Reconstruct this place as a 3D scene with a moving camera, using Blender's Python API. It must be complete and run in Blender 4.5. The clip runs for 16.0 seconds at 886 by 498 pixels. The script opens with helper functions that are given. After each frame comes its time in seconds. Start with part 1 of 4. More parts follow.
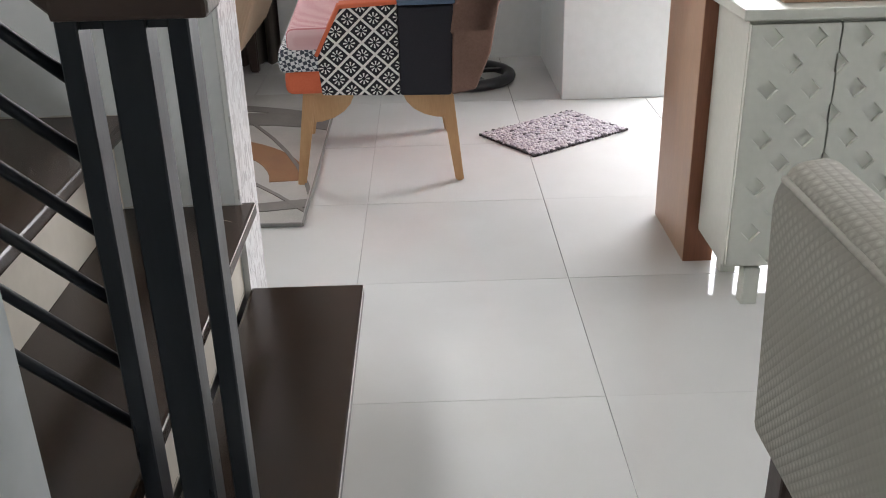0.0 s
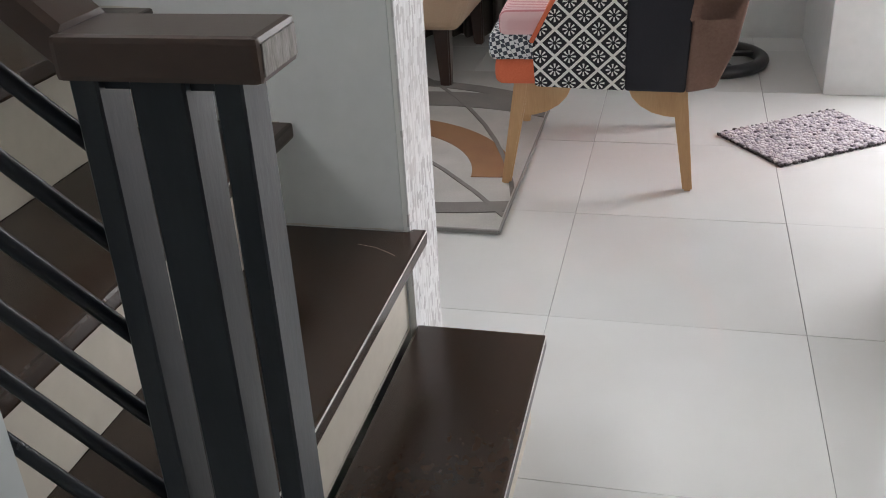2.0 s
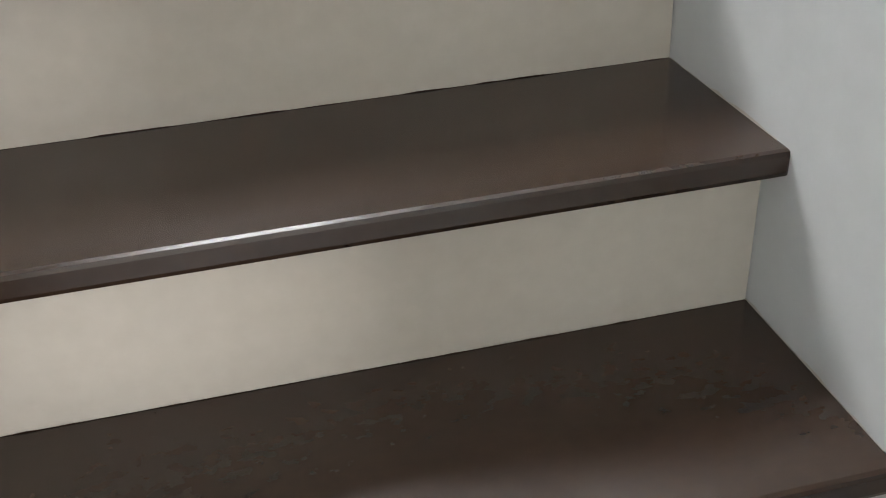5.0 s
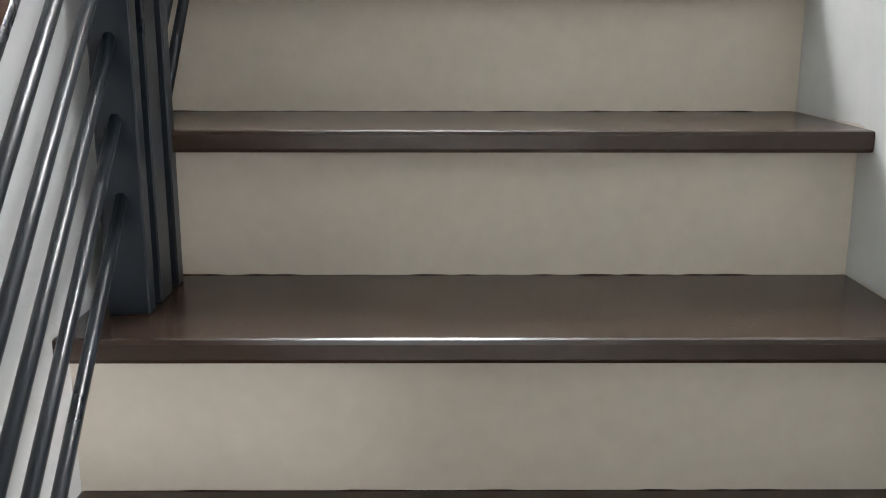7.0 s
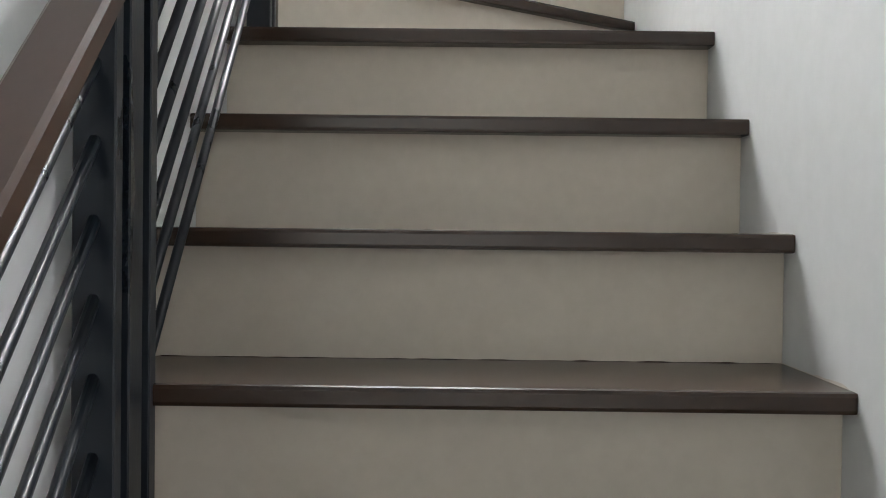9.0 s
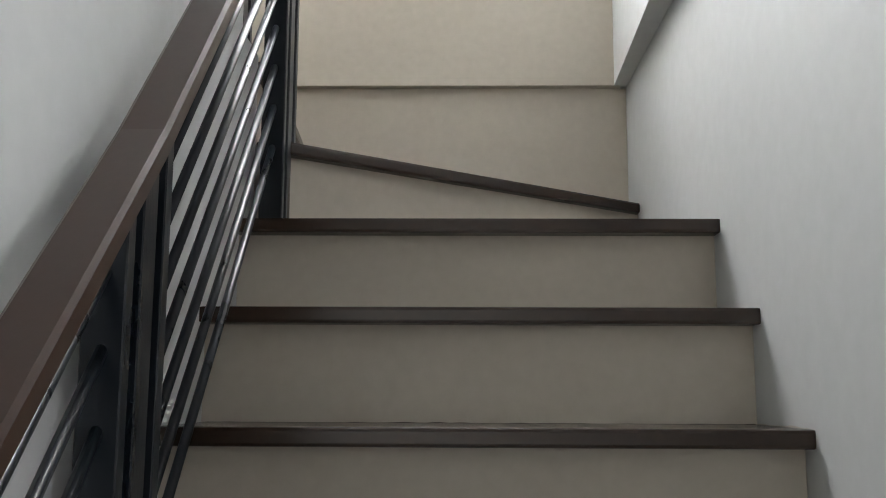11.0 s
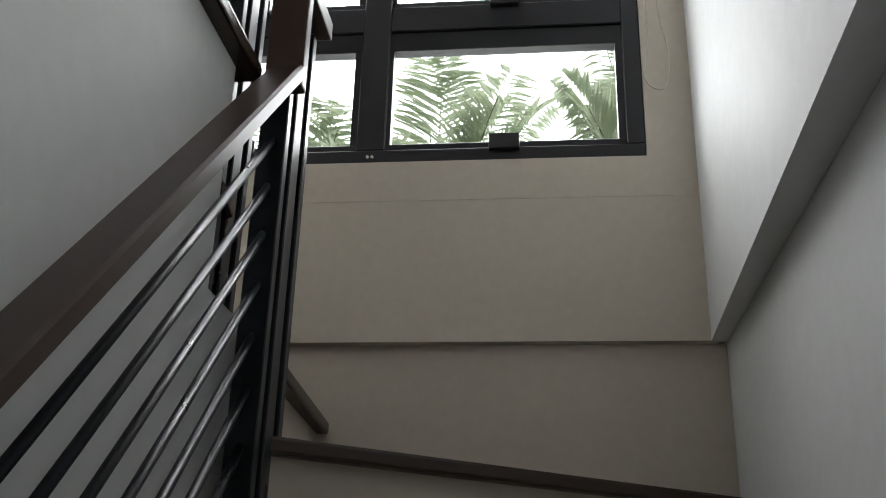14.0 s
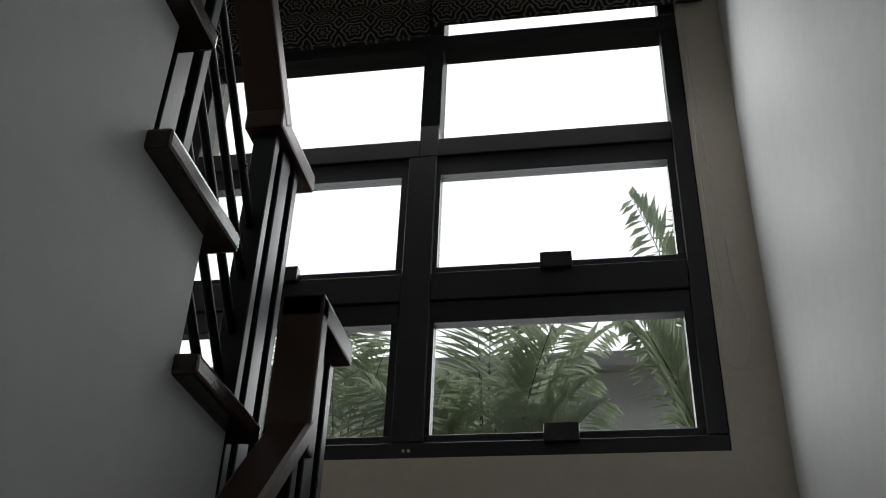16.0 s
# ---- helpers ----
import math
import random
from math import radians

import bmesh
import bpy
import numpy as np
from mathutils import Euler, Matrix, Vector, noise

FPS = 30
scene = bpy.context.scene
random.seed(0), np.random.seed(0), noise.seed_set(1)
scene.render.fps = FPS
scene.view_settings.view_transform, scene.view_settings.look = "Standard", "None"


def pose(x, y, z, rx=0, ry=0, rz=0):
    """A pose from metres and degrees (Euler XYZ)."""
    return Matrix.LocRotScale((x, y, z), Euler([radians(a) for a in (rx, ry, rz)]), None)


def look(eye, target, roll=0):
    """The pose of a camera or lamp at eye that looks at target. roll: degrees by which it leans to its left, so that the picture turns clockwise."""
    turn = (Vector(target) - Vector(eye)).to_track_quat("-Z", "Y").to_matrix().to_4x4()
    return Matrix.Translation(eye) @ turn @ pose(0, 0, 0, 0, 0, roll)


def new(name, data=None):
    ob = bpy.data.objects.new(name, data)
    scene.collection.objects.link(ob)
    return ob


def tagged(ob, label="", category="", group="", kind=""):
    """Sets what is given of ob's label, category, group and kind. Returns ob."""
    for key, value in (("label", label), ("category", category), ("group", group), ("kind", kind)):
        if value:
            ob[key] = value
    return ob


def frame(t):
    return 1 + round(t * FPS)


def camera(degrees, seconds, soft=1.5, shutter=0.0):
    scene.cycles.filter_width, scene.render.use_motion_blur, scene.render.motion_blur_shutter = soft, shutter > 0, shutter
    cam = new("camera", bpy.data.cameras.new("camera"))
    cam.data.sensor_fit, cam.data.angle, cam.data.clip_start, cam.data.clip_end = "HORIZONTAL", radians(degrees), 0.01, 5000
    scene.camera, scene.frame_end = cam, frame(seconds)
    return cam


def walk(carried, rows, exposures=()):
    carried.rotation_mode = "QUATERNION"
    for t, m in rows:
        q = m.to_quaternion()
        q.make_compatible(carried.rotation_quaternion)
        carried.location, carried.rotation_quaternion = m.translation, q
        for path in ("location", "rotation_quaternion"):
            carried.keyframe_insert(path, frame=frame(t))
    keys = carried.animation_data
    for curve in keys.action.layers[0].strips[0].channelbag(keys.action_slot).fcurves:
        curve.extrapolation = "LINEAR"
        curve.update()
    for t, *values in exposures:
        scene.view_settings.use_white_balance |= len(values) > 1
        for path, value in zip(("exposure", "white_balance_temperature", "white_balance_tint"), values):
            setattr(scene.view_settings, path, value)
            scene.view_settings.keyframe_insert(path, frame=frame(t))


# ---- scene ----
cam = camera(49.6, 16.0, 1.0)
PATH = [
    (0, (-1.878, -0.401, 1.154), (-0.064, -0.422, 0.311), -1.5),
    (0.5, (-1.88, -0.411, 1.159), (-0.082, -0.381, 0.285), -2.1),
    (1, (-1.776, -0.435, 1.159), (0.011, -0.3, 0.272), -2.9),
    (1.5, (-1.66, -0.46, 1.157), (0.093, -0.127, 0.252), -3.3),
    (2, (-1.49, -0.453, 1.155), (0.232, 0.001, 0.245), -3.3),
    (2.5, (-1.295, -0.414, 1.16), (0.381, 0.178, 0.244), -4.9),
    (3, (-1.123, -0.403, 1.16), (0.456, 0.435, 0.264), -4.5),
    (3.5, (-0.951, -0.444, 1.157), (0.478, 0.618, 0.246), -4.2),
    (4, (-0.779, -0.412, 1.15), (0.429, 0.896, 0.24), -4.8),
    (4.5, (-0.655, -0.333, 1.157), (0.184, 1.21, 0.2), -5.1),
    (5, (-0.489, -0.312, 1.211), (-0.162, 1.369, 0.178), -3.7),
    (7.3, (-0.561, -0.325, 1.345), (-0.548, 1.636, 0.954), 0.1),
    (7.5, (-0.556, -0.325, 1.355), (-0.539, 1.642, 0.992), 0.2),
    (8, (-0.547, -0.321, 1.371), (-0.518, 1.663, 1.117), 0.3),
    (8.5, (-0.536, -0.325, 1.387), (-0.516, 1.67, 1.25), 0.6),
    (9, (-0.518, -0.319, 1.396), (-0.531, 1.681, 1.362), 0.7),
    (9.5, (-0.518, -0.318, 1.422), (-0.554, 1.679, 1.52), 0.4),
    (10, (-0.524, -0.322, 1.436), (-0.557, 1.668, 1.634), 0.2),
    (12.3, (-0.464, -0.163, 1.468), (-0.514, 1.799, 1.855), 0.7),
    (12.5, (-0.445, -0.11, 1.482), (-0.532, 1.847, 1.885), 1.4),
    (13, (-0.426, -0.038, 1.511), (-0.573, 1.894, 2.009), 2.3),
    (13.1, (-0.42, 0.007, 1.522), (-0.566, 1.93, 2.055), 2.0),
    (13.5, (-0.406, 0.092, 1.575), (-0.564, 1.979, 2.22), 0.3),
    (14, (-0.445, 0.223, 1.699), (-0.658, 2.063, 2.455), 1.6),
    (14.5, (-0.448, 0.208, 1.865), (-0.694, 2.044, 2.619), 1.3),
    (15, (-0.472, 0.305, 1.894), (-0.745, 2.071, 2.793), 1.9),
    (15.5, (-0.469, 0.367, 2.055), (-0.753, 2.066, 3.071), 2.2),
    (16, (-0.452, 0.397, 2.121), (-0.764, 2.059, 3.189), 2.4),
]
walk(cam, [(t, look(eye, target, roll)) for t, eye, target, roll in PATH],
     [(0, 0.58), (2, 0.52), (3, 0.76), (4.5, 1.06), (5, 1.38), (7.5, 1.38), (9, 0.92), (10.5, 0.42), (12.5, 0.0), (13, -0.08), (13.5, -0.55), (14.5, -1.62), (15, -2.12), (16, -2.78)])

# ---- world and light ----
SUN_EL, SUN_AZ = radians(60), radians(241)
world = bpy.data.worlds.new("world")
scene.world = world
world.use_nodes = True
wn = world.node_tree.nodes
sky = wn.new("ShaderNodeTexSky")
sky.sky_type, sky.sun_disc, sky.sun_elevation, sky.sun_rotation = "NISHITA", False, SUN_EL, SUN_AZ
sky.air_density, sky.dust_density = 1.5, 4.0
world.node_tree.links.new(sky.outputs[0], wn["Background"].inputs[0])
wn["Background"].inputs[1].default_value = 0.15


def sun_lamp():
    d = bpy.data.lights.new("sun", "SUN")
    d.energy, d.angle, d.color = 5.0, radians(12), (1, 0.96, 0.9)
    ob = new("sun", d)
    ob.matrix_world = look((-9.1, -5, 18), (0, 0, 0))


def window_light(name, eye, target, w, h, watts, color=(1, 1, 1)):
    d = bpy.data.lights.new(name, "AREA")
    d.shape, d.size, d.size_y, d.energy, d.color = "RECTANGLE", w, h, watts, color
    new(name, d).matrix_world = look(eye, target)


sun_lamp()
window_light("stair_window_light", (-0.92, 2.76, 3.62), (-0.9, 0.4, 2.2), 1.35, 1.3, 115, (0.995, 0.98, 1))
window_light("door_light", (2.14, -1.95, 1.1), (0.2, -0.9, 0.5), 1.0, 2.0, 50, (0.96, 0.955, 1))
window_light("living_window_light", (2.9, 1.3, 1.5), (0.5, 0.6, 0.5), 1.1, 1.2, 32, (0.945, 0.95, 1))
window_light("dining_window_light", (-1.0, -3.95, 1.7), (-0.6, 0, 0.8), 2.2, 1.5, 5.5, (0.945, 0.95, 1))


# ---- materials ----
def material(name):
    m = bpy.data.materials.new(name)
    m.use_nodes = True
    return m, m.node_tree.nodes, m.node_tree.links, m.node_tree.nodes["Principled BSDF"]


def ramp(nodes, stops):
    r = nodes.new("ShaderNodeValToRGB")
    e = r.color_ramp.elements
    e[0].position, e[0].color = stops[0][0], (*stops[0][1], 1)
    e[1].position, e[1].color = stops[-1][0], (*stops[-1][1], 1)
    for p, c in stops[1:-1]:
        n = e.new(p)
        n.color = (*c, 1)
    return r


def coords(nodes, links, scale=(1, 1, 1)):
    c, mp = nodes.new("ShaderNodeTexCoord"), nodes.new("ShaderNodeMapping")
    mp.inputs["Scale"].default_value = scale
    links.new(c.outputs["Object"], mp.inputs["Vector"])
    return mp.outputs[0]


def add_bump(nodes, links, bsdf, height, strength, distance=0.002):
    b = nodes.new("ShaderNodeBump")
    b.inputs["Strength"].default_value, b.inputs["Distance"].default_value = strength, distance
    links.new(height, b.inputs["Height"])
    links.new(b.outputs[0], bsdf.inputs["Normal"])


def plain(name, dark, light, rough=0.5, metal=0.0, big=2.0, fine=60.0, bump=0.15, stretch=(1, 1, 1), spread=0.08, coat=0.0):
    """Paint, wood or fabric: stains at one scale, grain at another, uneven gloss."""
    m, n, l, b = material(name)
    v = coords(n, l, stretch)
    a, f = n.new("ShaderNodeTexNoise"), n.new("ShaderNodeTexNoise")
    a.inputs["Scale"].default_value, f.inputs["Scale"].default_value = big, fine
    a.inputs["Detail"].default_value, f.inputs["Detail"].default_value = 5, 4
    l.new(v, a.inputs["Vector"]), l.new(v, f.inputs["Vector"])
    mix = n.new("ShaderNodeMix")
    mix.data_type, mix.inputs[0].default_value = "FLOAT", 0.4
    l.new(a.outputs[0], mix.inputs[2]), l.new(f.outputs[0], mix.inputs[3])
    r = ramp(n, [(0.3, dark), (0.7, light)])
    l.new(mix.outputs[0], r.inputs[0]), l.new(r.outputs[0], b.inputs["Base Color"])
    mr = n.new("ShaderNodeMapRange")
    mr.inputs[1].default_value, mr.inputs[2].default_value = 0.3, 0.7
    mr.inputs[3].default_value, mr.inputs[4].default_value = max(0.02, rough - spread), min(1, rough + spread)
    l.new(a.outputs[0], mr.inputs[0]), l.new(mr.outputs[0], b.inputs["Roughness"])
    b.inputs["Metallic"].default_value = metal
    b.inputs["Coat Weight"].default_value = coat
    add_bump(n, l, b, f.outputs[0], bump)
    return m


def pieces_material(name, tones, rough, per_island=False, bump=0.05):
    """A tone of its own for every tile or strip, with fine stains."""
    m, n, l, b = material(name)
    src = n.new("ShaderNodeNewGeometry").outputs["Random Per Island"] if per_island else n.new("ShaderNodeObjectInfo").outputs["Random"]
    r = ramp(n, tones)
    if per_island:
        r.color_ramp.interpolation = "CONSTANT"
    l.new(src, r.inputs[0])
    t = n.new("ShaderNodeTexNoise")
    t.inputs["Scale"].default_value, t.inputs["Detail"].default_value = 3.0, 6
    l.new(coords(n, l), t.inputs["Vector"])
    mx = n.new("ShaderNodeMix")
    mx.data_type, mx.blend_type, mx.inputs[0].default_value = "RGBA", "MULTIPLY", 1.0
    s = ramp(n, [(0.3, (0.93, 0.925, 0.915)), (0.7, (1, 1, 1))])
    l.new(t.outputs[0], s.inputs[0]), l.new(r.outputs[0], mx.inputs[6]), l.new(s.outputs[0], mx.inputs[7])
    l.new(mx.outputs[2], b.inputs["Base Color"])
    mr = n.new("ShaderNodeMapRange")
    mr.inputs[3].default_value, mr.inputs[4].default_value = rough * 0.6, rough * 1.4
    l.new(t.outputs[0], mr.inputs[0]), l.new(mr.outputs[0], b.inputs["Roughness"])
    add_bump(n, l, b, t.outputs[0], bump)
    return m


def calc(n, l, op, a, b=None):
    q = n.new("ShaderNodeMath")
    q.operation = op
    for i, v in enumerate((a, b)):
        if v is None:
            continue
        if isinstance(v, (int, float)):
            q.inputs[i].default_value = v
        else:
            l.new(v, q.inputs[i])
    return q.outputs[0]


def two_tone(n, l, b, mask, c0, c1, rough):
    r = ramp(n, [(0.45, c0), (0.55, c1)])
    l.new(mask, r.inputs[0]), l.new(r.outputs[0], b.inputs["Base Color"])
    b.inputs["Roughness"].default_value = rough
    w = n.new("ShaderNodeTexNoise")
    w.inputs["Scale"].default_value = 400
    add_bump(n, l, b, w.outputs[0], 0.3, 0.001)


def lattice(name, axes, size, c0, c1, petals=True):
    """Woven print: a diagonal lattice with an eight-petalled flower in every diamond."""
    m, n, l, b = material(name)
    sp = n.new("ShaderNodeSeparateXYZ")
    l.new(coords(n, l), sp.inputs[0])
    p, q = sp.outputs[axes[0]], sp.outputs[axes[1]]
    u = calc(n, l, "SUBTRACT", calc(n, l, "FRACT", calc(n, l, "DIVIDE", calc(n, l, "ADD", p, q), size)), 0.5)
    v = calc(n, l, "SUBTRACT", calc(n, l, "FRACT", calc(n, l, "DIVIDE", calc(n, l, "SUBTRACT", p, q), size)), 0.5)
    line = calc(n, l, "GREATER_THAN", calc(n, l, "MAXIMUM", calc(n, l, "ABSOLUTE", u), calc(n, l, "ABSOLUTE", v)), 0.43)
    mask = line
    if petals:
        rad = calc(n, l, "SQRT", calc(n, l, "ADD", calc(n, l, "MULTIPLY", u, u), calc(n, l, "MULTIPLY", v, v)))
        ang = calc(n, l, "ARCTAN2", u, v)
        pet = calc(n, l, "GREATER_THAN", calc(n, l, "COSINE", calc(n, l, "MULTIPLY", ang, 8)), 0.25)
        ring = calc(n, l, "MULTIPLY", calc(n, l, "LESS_THAN", rad, 0.33), calc(n, l, "GREATER_THAN", rad, 0.1))
        mask = calc(n, l, "MAXIMUM", line, calc(n, l, "MULTIPLY", pet, ring))
    two_tone(n, l, b, mask, c0, c1, 0.85)
    return m


def rings(name, size, c0, c1):
    """Dark woven blind cloth with rows of pale medallions and scrolls."""
    m, n, l, b = material(name)
    sp = n.new("ShaderNodeSeparateXYZ")
    l.new(coords(n, l), sp.inputs[0])
    u = calc(n, l, "SUBTRACT", calc(n, l, "FRACT", calc(n, l, "DIVIDE", sp.outputs[0], size)), 0.5)
    v = calc(n, l, "SUBTRACT", calc(n, l, "FRACT", calc(n, l, "DIVIDE", sp.outputs[2], size * 0.7)), 0.5)
    rad = calc(n, l, "SQRT", calc(n, l, "ADD", calc(n, l, "MULTIPLY", u, u), calc(n, l, "MULTIPLY", v, v)))
    ang = calc(n, l, "ARCTAN2", u, v)
    wob = calc(n, l, "ADD", rad, calc(n, l, "MULTIPLY", calc(n, l, "COSINE", calc(n, l, "MULTIPLY", ang, 6)), 0.04))
    wave = calc(n, l, "SINE", calc(n, l, "MULTIPLY", wob, 38))
    two_tone(n, l, b, calc(n, l, "GREATER_THAN", wave, 0.45), c0, c1, 0.9)
    return m


def stripes(name, axis, size, tones, rough):
    m, n, l, b = material(name)
    sp = n.new("ShaderNodeSeparateXYZ")
    l.new(coords(n, l), sp.inputs[0])
    f = calc(n, l, "FRACT", calc(n, l, "DIVIDE", sp.outputs[axis], size))
    r = ramp(n, tones)
    l.new(f, r.inputs[0]), l.new(r.outputs[0], b.inputs["Base Color"])
    b.inputs["Roughness"].default_value = rough
    w = n.new("ShaderNodeTexNoise")
    w.inputs["Scale"].default_value = 300
    add_bump(n, l, b, w.outputs[0], 0.3, 0.001)
    return m


def checks(name, size, c0, c1):
    m, n, l, b = material(name)
    ck = n.new("ShaderNodeTexChecker")
    ck.inputs["Scale"].default_value = 1 / size
    ck.inputs[1].default_value, ck.inputs[2].default_value = (*c0, 1), (*c1, 1)
    c = n.new("ShaderNodeTexCoord")
    mp = n.new("ShaderNodeMapping")
    mp.inputs["Location"].default_value, mp.inputs["Rotation"].default_value = (0.013, 0.017, 0.011), (0.3, 0.2, 0.4)
    l.new(c.outputs["Object"], mp.inputs[0]), l.new(mp.outputs[0], ck.inputs[0])
    l.new(ck.outputs[0], b.inputs["Base Color"])
    b.inputs["Roughness"].default_value = 0.85
    return m


def dotted_cloth(name, size, c0, c1):
    """Quilted upholstery with rows of raised pale dots."""
    m, n, l, b = material(name)
    vo = n.new("ShaderNodeTexVoronoi")
    vo.inputs["Scale"].default_value, vo.inputs["Randomness"].default_value = 1 / size, 0.0
    c, mp = n.new("ShaderNodeTexCoord"), n.new("ShaderNodeMapping")
    mp.inputs["Rotation"].default_value = (0, radians(45), 0)
    l.new(c.outputs["Object"], mp.inputs[0]), l.new(mp.outputs[0], vo.inputs["Vector"])
    r = ramp(n, [(0.28, c1), (0.42, c0)])
    l.new(vo.outputs["Distance"], r.inputs[0]), l.new(r.outputs[0], b.inputs["Base Color"])
    b.inputs["Roughness"].default_value = 0.8
    inv = calc(n, l, "SUBTRACT", 1.0, vo.outputs["Distance"])
    add_bump(n, l, b, inv, 0.5, 0.003)
    return m


def glass(name):
    m, n, l, b = material(name)
    n.remove(b)
    out = n["Material Output"]
    t, g, mx = n.new("ShaderNodeBsdfTransparent"), n.new("ShaderNodeBsdfGlossy"), n.new("ShaderNodeMixShader")
    g.inputs["Roughness"].default_value = 0.02
    t.inputs[0].default_value = (0.95, 0.97, 0.97, 1)
    mx.inputs[0].default_value = 0.05
    l.new(t.outputs[0], mx.inputs[1]), l.new(g.outputs[0], mx.inputs[2])
    l.new(mx.outputs[0], out.inputs[0])
    return m


WALL = plain("wall_paint", (0.63, 0.65, 0.64), (0.72, 0.735, 0.73), 0.62, big=1.2, fine=25, bump=0.25)
CREAM = plain("cream_paint", (0.535, 0.483, 0.4), (0.625, 0.567, 0.48), 0.55, big=1.5, fine=40, bump=0.15)
TREAD = plain("tread_paint", (0.028, 0.0155, 0.0095), (0.04, 0.022, 0.0135), 0.24, big=1.3, fine=45, bump=0.05, stretch=(1, 1.4, 1), spread=0.02)
WORN = plain("scuffed_edge", (0.03, 0.016, 0.011), (0.34, 0.31, 0.28), 0.5, big=30, fine=160, stretch=(3, 3, 0.6))
# pale colour of the painted highlights on the lowest tread edges
EDGESHINE = plain("edge_shine_paint", (0.3, 0.27, 0.24), (0.75, 0.72, 0.68), 0.5, big=9, fine=60)
CHIP = plain("chipped_paint", (0.5, 0.47, 0.42), (0.7, 0.67, 0.6), 0.6, fine=200)
RAILWOOD = plain("rail_wood", (0.04, 0.02, 0.013), (0.055, 0.029, 0.019), 0.36, big=1.3, fine=60, bump=0.05, stretch=(1.5, 0.6, 1.5), spread=0.02)
METAL = plain("rail_metal", (0.006, 0.009, 0.013), (0.012, 0.016, 0.022), 0.33, metal=0.0, big=6, fine=90, bump=0.1, stretch=(2, 2, 0.5))
METAL.node_tree.nodes["Principled BSDF"].inputs["Specular IOR Level"].default_value = 0.4
FRAME = plain("window_frame_metal", (0.006, 0.0065, 0.009), (0.011, 0.0115, 0.015), 0.45, metal=0.0, fine=120)
GLASS = glass("window_glass")
TILE = pieces_material("glazed_floor_tile", [(0.0, (0.66, 0.655, 0.64)), (1.0, (0.72, 0.715, 0.7))], 0.07, False, 0.02)
GROUT = plain("grout", (0.5, 0.49, 0.47), (0.6, 0.59, 0.57), 0.8)
MOSAIC = pieces_material("mosaic_glass", [(0.0, (0.86, 0.85, 0.85)), (0.45, (0.8, 0.79, 0.79)), (0.66, (0.6, 0.58, 0.58)), (0.84, (0.7, 0.68, 0.68))], 0.25, True)
MOSAICPIECE = pieces_material("mosaic_glass_strip", [(0.0, (0.86, 0.85, 0.85)), (0.45, (0.8, 0.79, 0.79)), (0.66, (0.6, 0.58, 0.58)), (0.84, (0.7, 0.68, 0.68))], 0.25, False)
WHITE = plain("ceiling_paint", (0.76, 0.76, 0.74), (0.82, 0.82, 0.8), 0.6)
PANEL = plain("panel_wood", (0.46, 0.29, 0.185), (0.6, 0.41, 0.29), 0.4, big=5, fine=60, bump=0.1, stretch=(4, 4, 0.3))
PANELRED = plain("panel_edge_wood", (0.17, 0.06, 0.03), (0.26, 0.1, 0.05), 0.45, big=5, stretch=(4, 4, 0.3))
CABINET = plain("cabinet_paint", (0.59, 0.6, 0.53), (0.69, 0.69, 0.62), 0.4, fine=50)
BEECH = plain("beech_wood", (0.5, 0.29, 0.13), (0.62, 0.39, 0.2), 0.4, big=6, fine=70, stretch=(3, 3, 0.4))
DARKWOOD = plain("dark_leg_wood", (0.03, 0.014, 0.01), (0.05, 0.024, 0.017), 0.35)
SOFA = plain("tan_upholstery", (0.42, 0.3, 0.2), (0.52, 0.385, 0.27), 0.75, fine=250, bump=0.3)
BLACK = plain("black_velvet", (0.012, 0.012, 0.018), (0.02, 0.02, 0.028), 0.85, fine=200)
BROWN = plain("brown_velvet", (0.13, 0.07, 0.05), (0.22, 0.13, 0.1), 0.75, fine=160, big=6)
ORANGE = plain("orange_cloth", (0.62, 0.12, 0.05), (0.74, 0.19, 0.09), 0.8, fine=200)
BLUE = plain("blue_cloth", (0.06, 0.1, 0.17), (0.12, 0.17, 0.25), 0.85, fine=200)
PINK = stripes("pink_striped_cloth", 0, 0.018, [(0.3, (0.55, 0.2, 0.22)), (0.5, (0.75, 0.5, 0.5))], 0.85)
FLORAL = lattice("floral_print", (1, 2), 0.075, (0.014, 0.014, 0.018), (0.75, 0.74, 0.7))
HOUND = checks("houndstooth_cloth", 0.011, (0.05, 0.06, 0.08), (0.66, 0.67, 0.67))
BLIND = rings("blind_cloth", 0.105, (0.012, 0.012, 0.014), (0.2, 0.18, 0.15))
PLASTIC = plain("black_plastic", (0.012, 0.012, 0.013), (0.02, 0.02, 0.022), 0.35)
DINING = dotted_cloth("dotted_upholstery", 0.0078, (0.51, 0.48, 0.415), (0.6, 0.57, 0.5))
CURTAIN = stripes("curtain_cloth", 1, 0.07, [(0.1, (0.07, 0.055, 0.05)), (0.45, (0.2, 0.17, 0.15)), (0.7, (0.1, 0.08, 0.07)), (0.95, (0.27, 0.24, 0.21))], 0.7)
RUGBASE = plain("rug_pile", (0.36, 0.34, 0.32), (0.52, 0.5, 0.47), 0.95, big=5, fine=300, bump=0.6)
RUGDARK = plain("rug_grey_pile", (0.15, 0.135, 0.125), (0.24, 0.22, 0.2), 0.95, big=8, fine=300, bump=0.6)
RUGRUST = plain("rug_rust_pile", (0.21, 0.1, 0.045), (0.31, 0.16, 0.075), 0.95, big=8, fine=300, bump=0.6)
RUGEDGE = plain("rug_binding", (0.2, 0.19, 0.18), (0.3, 0.29, 0.27), 0.9, fine=300)
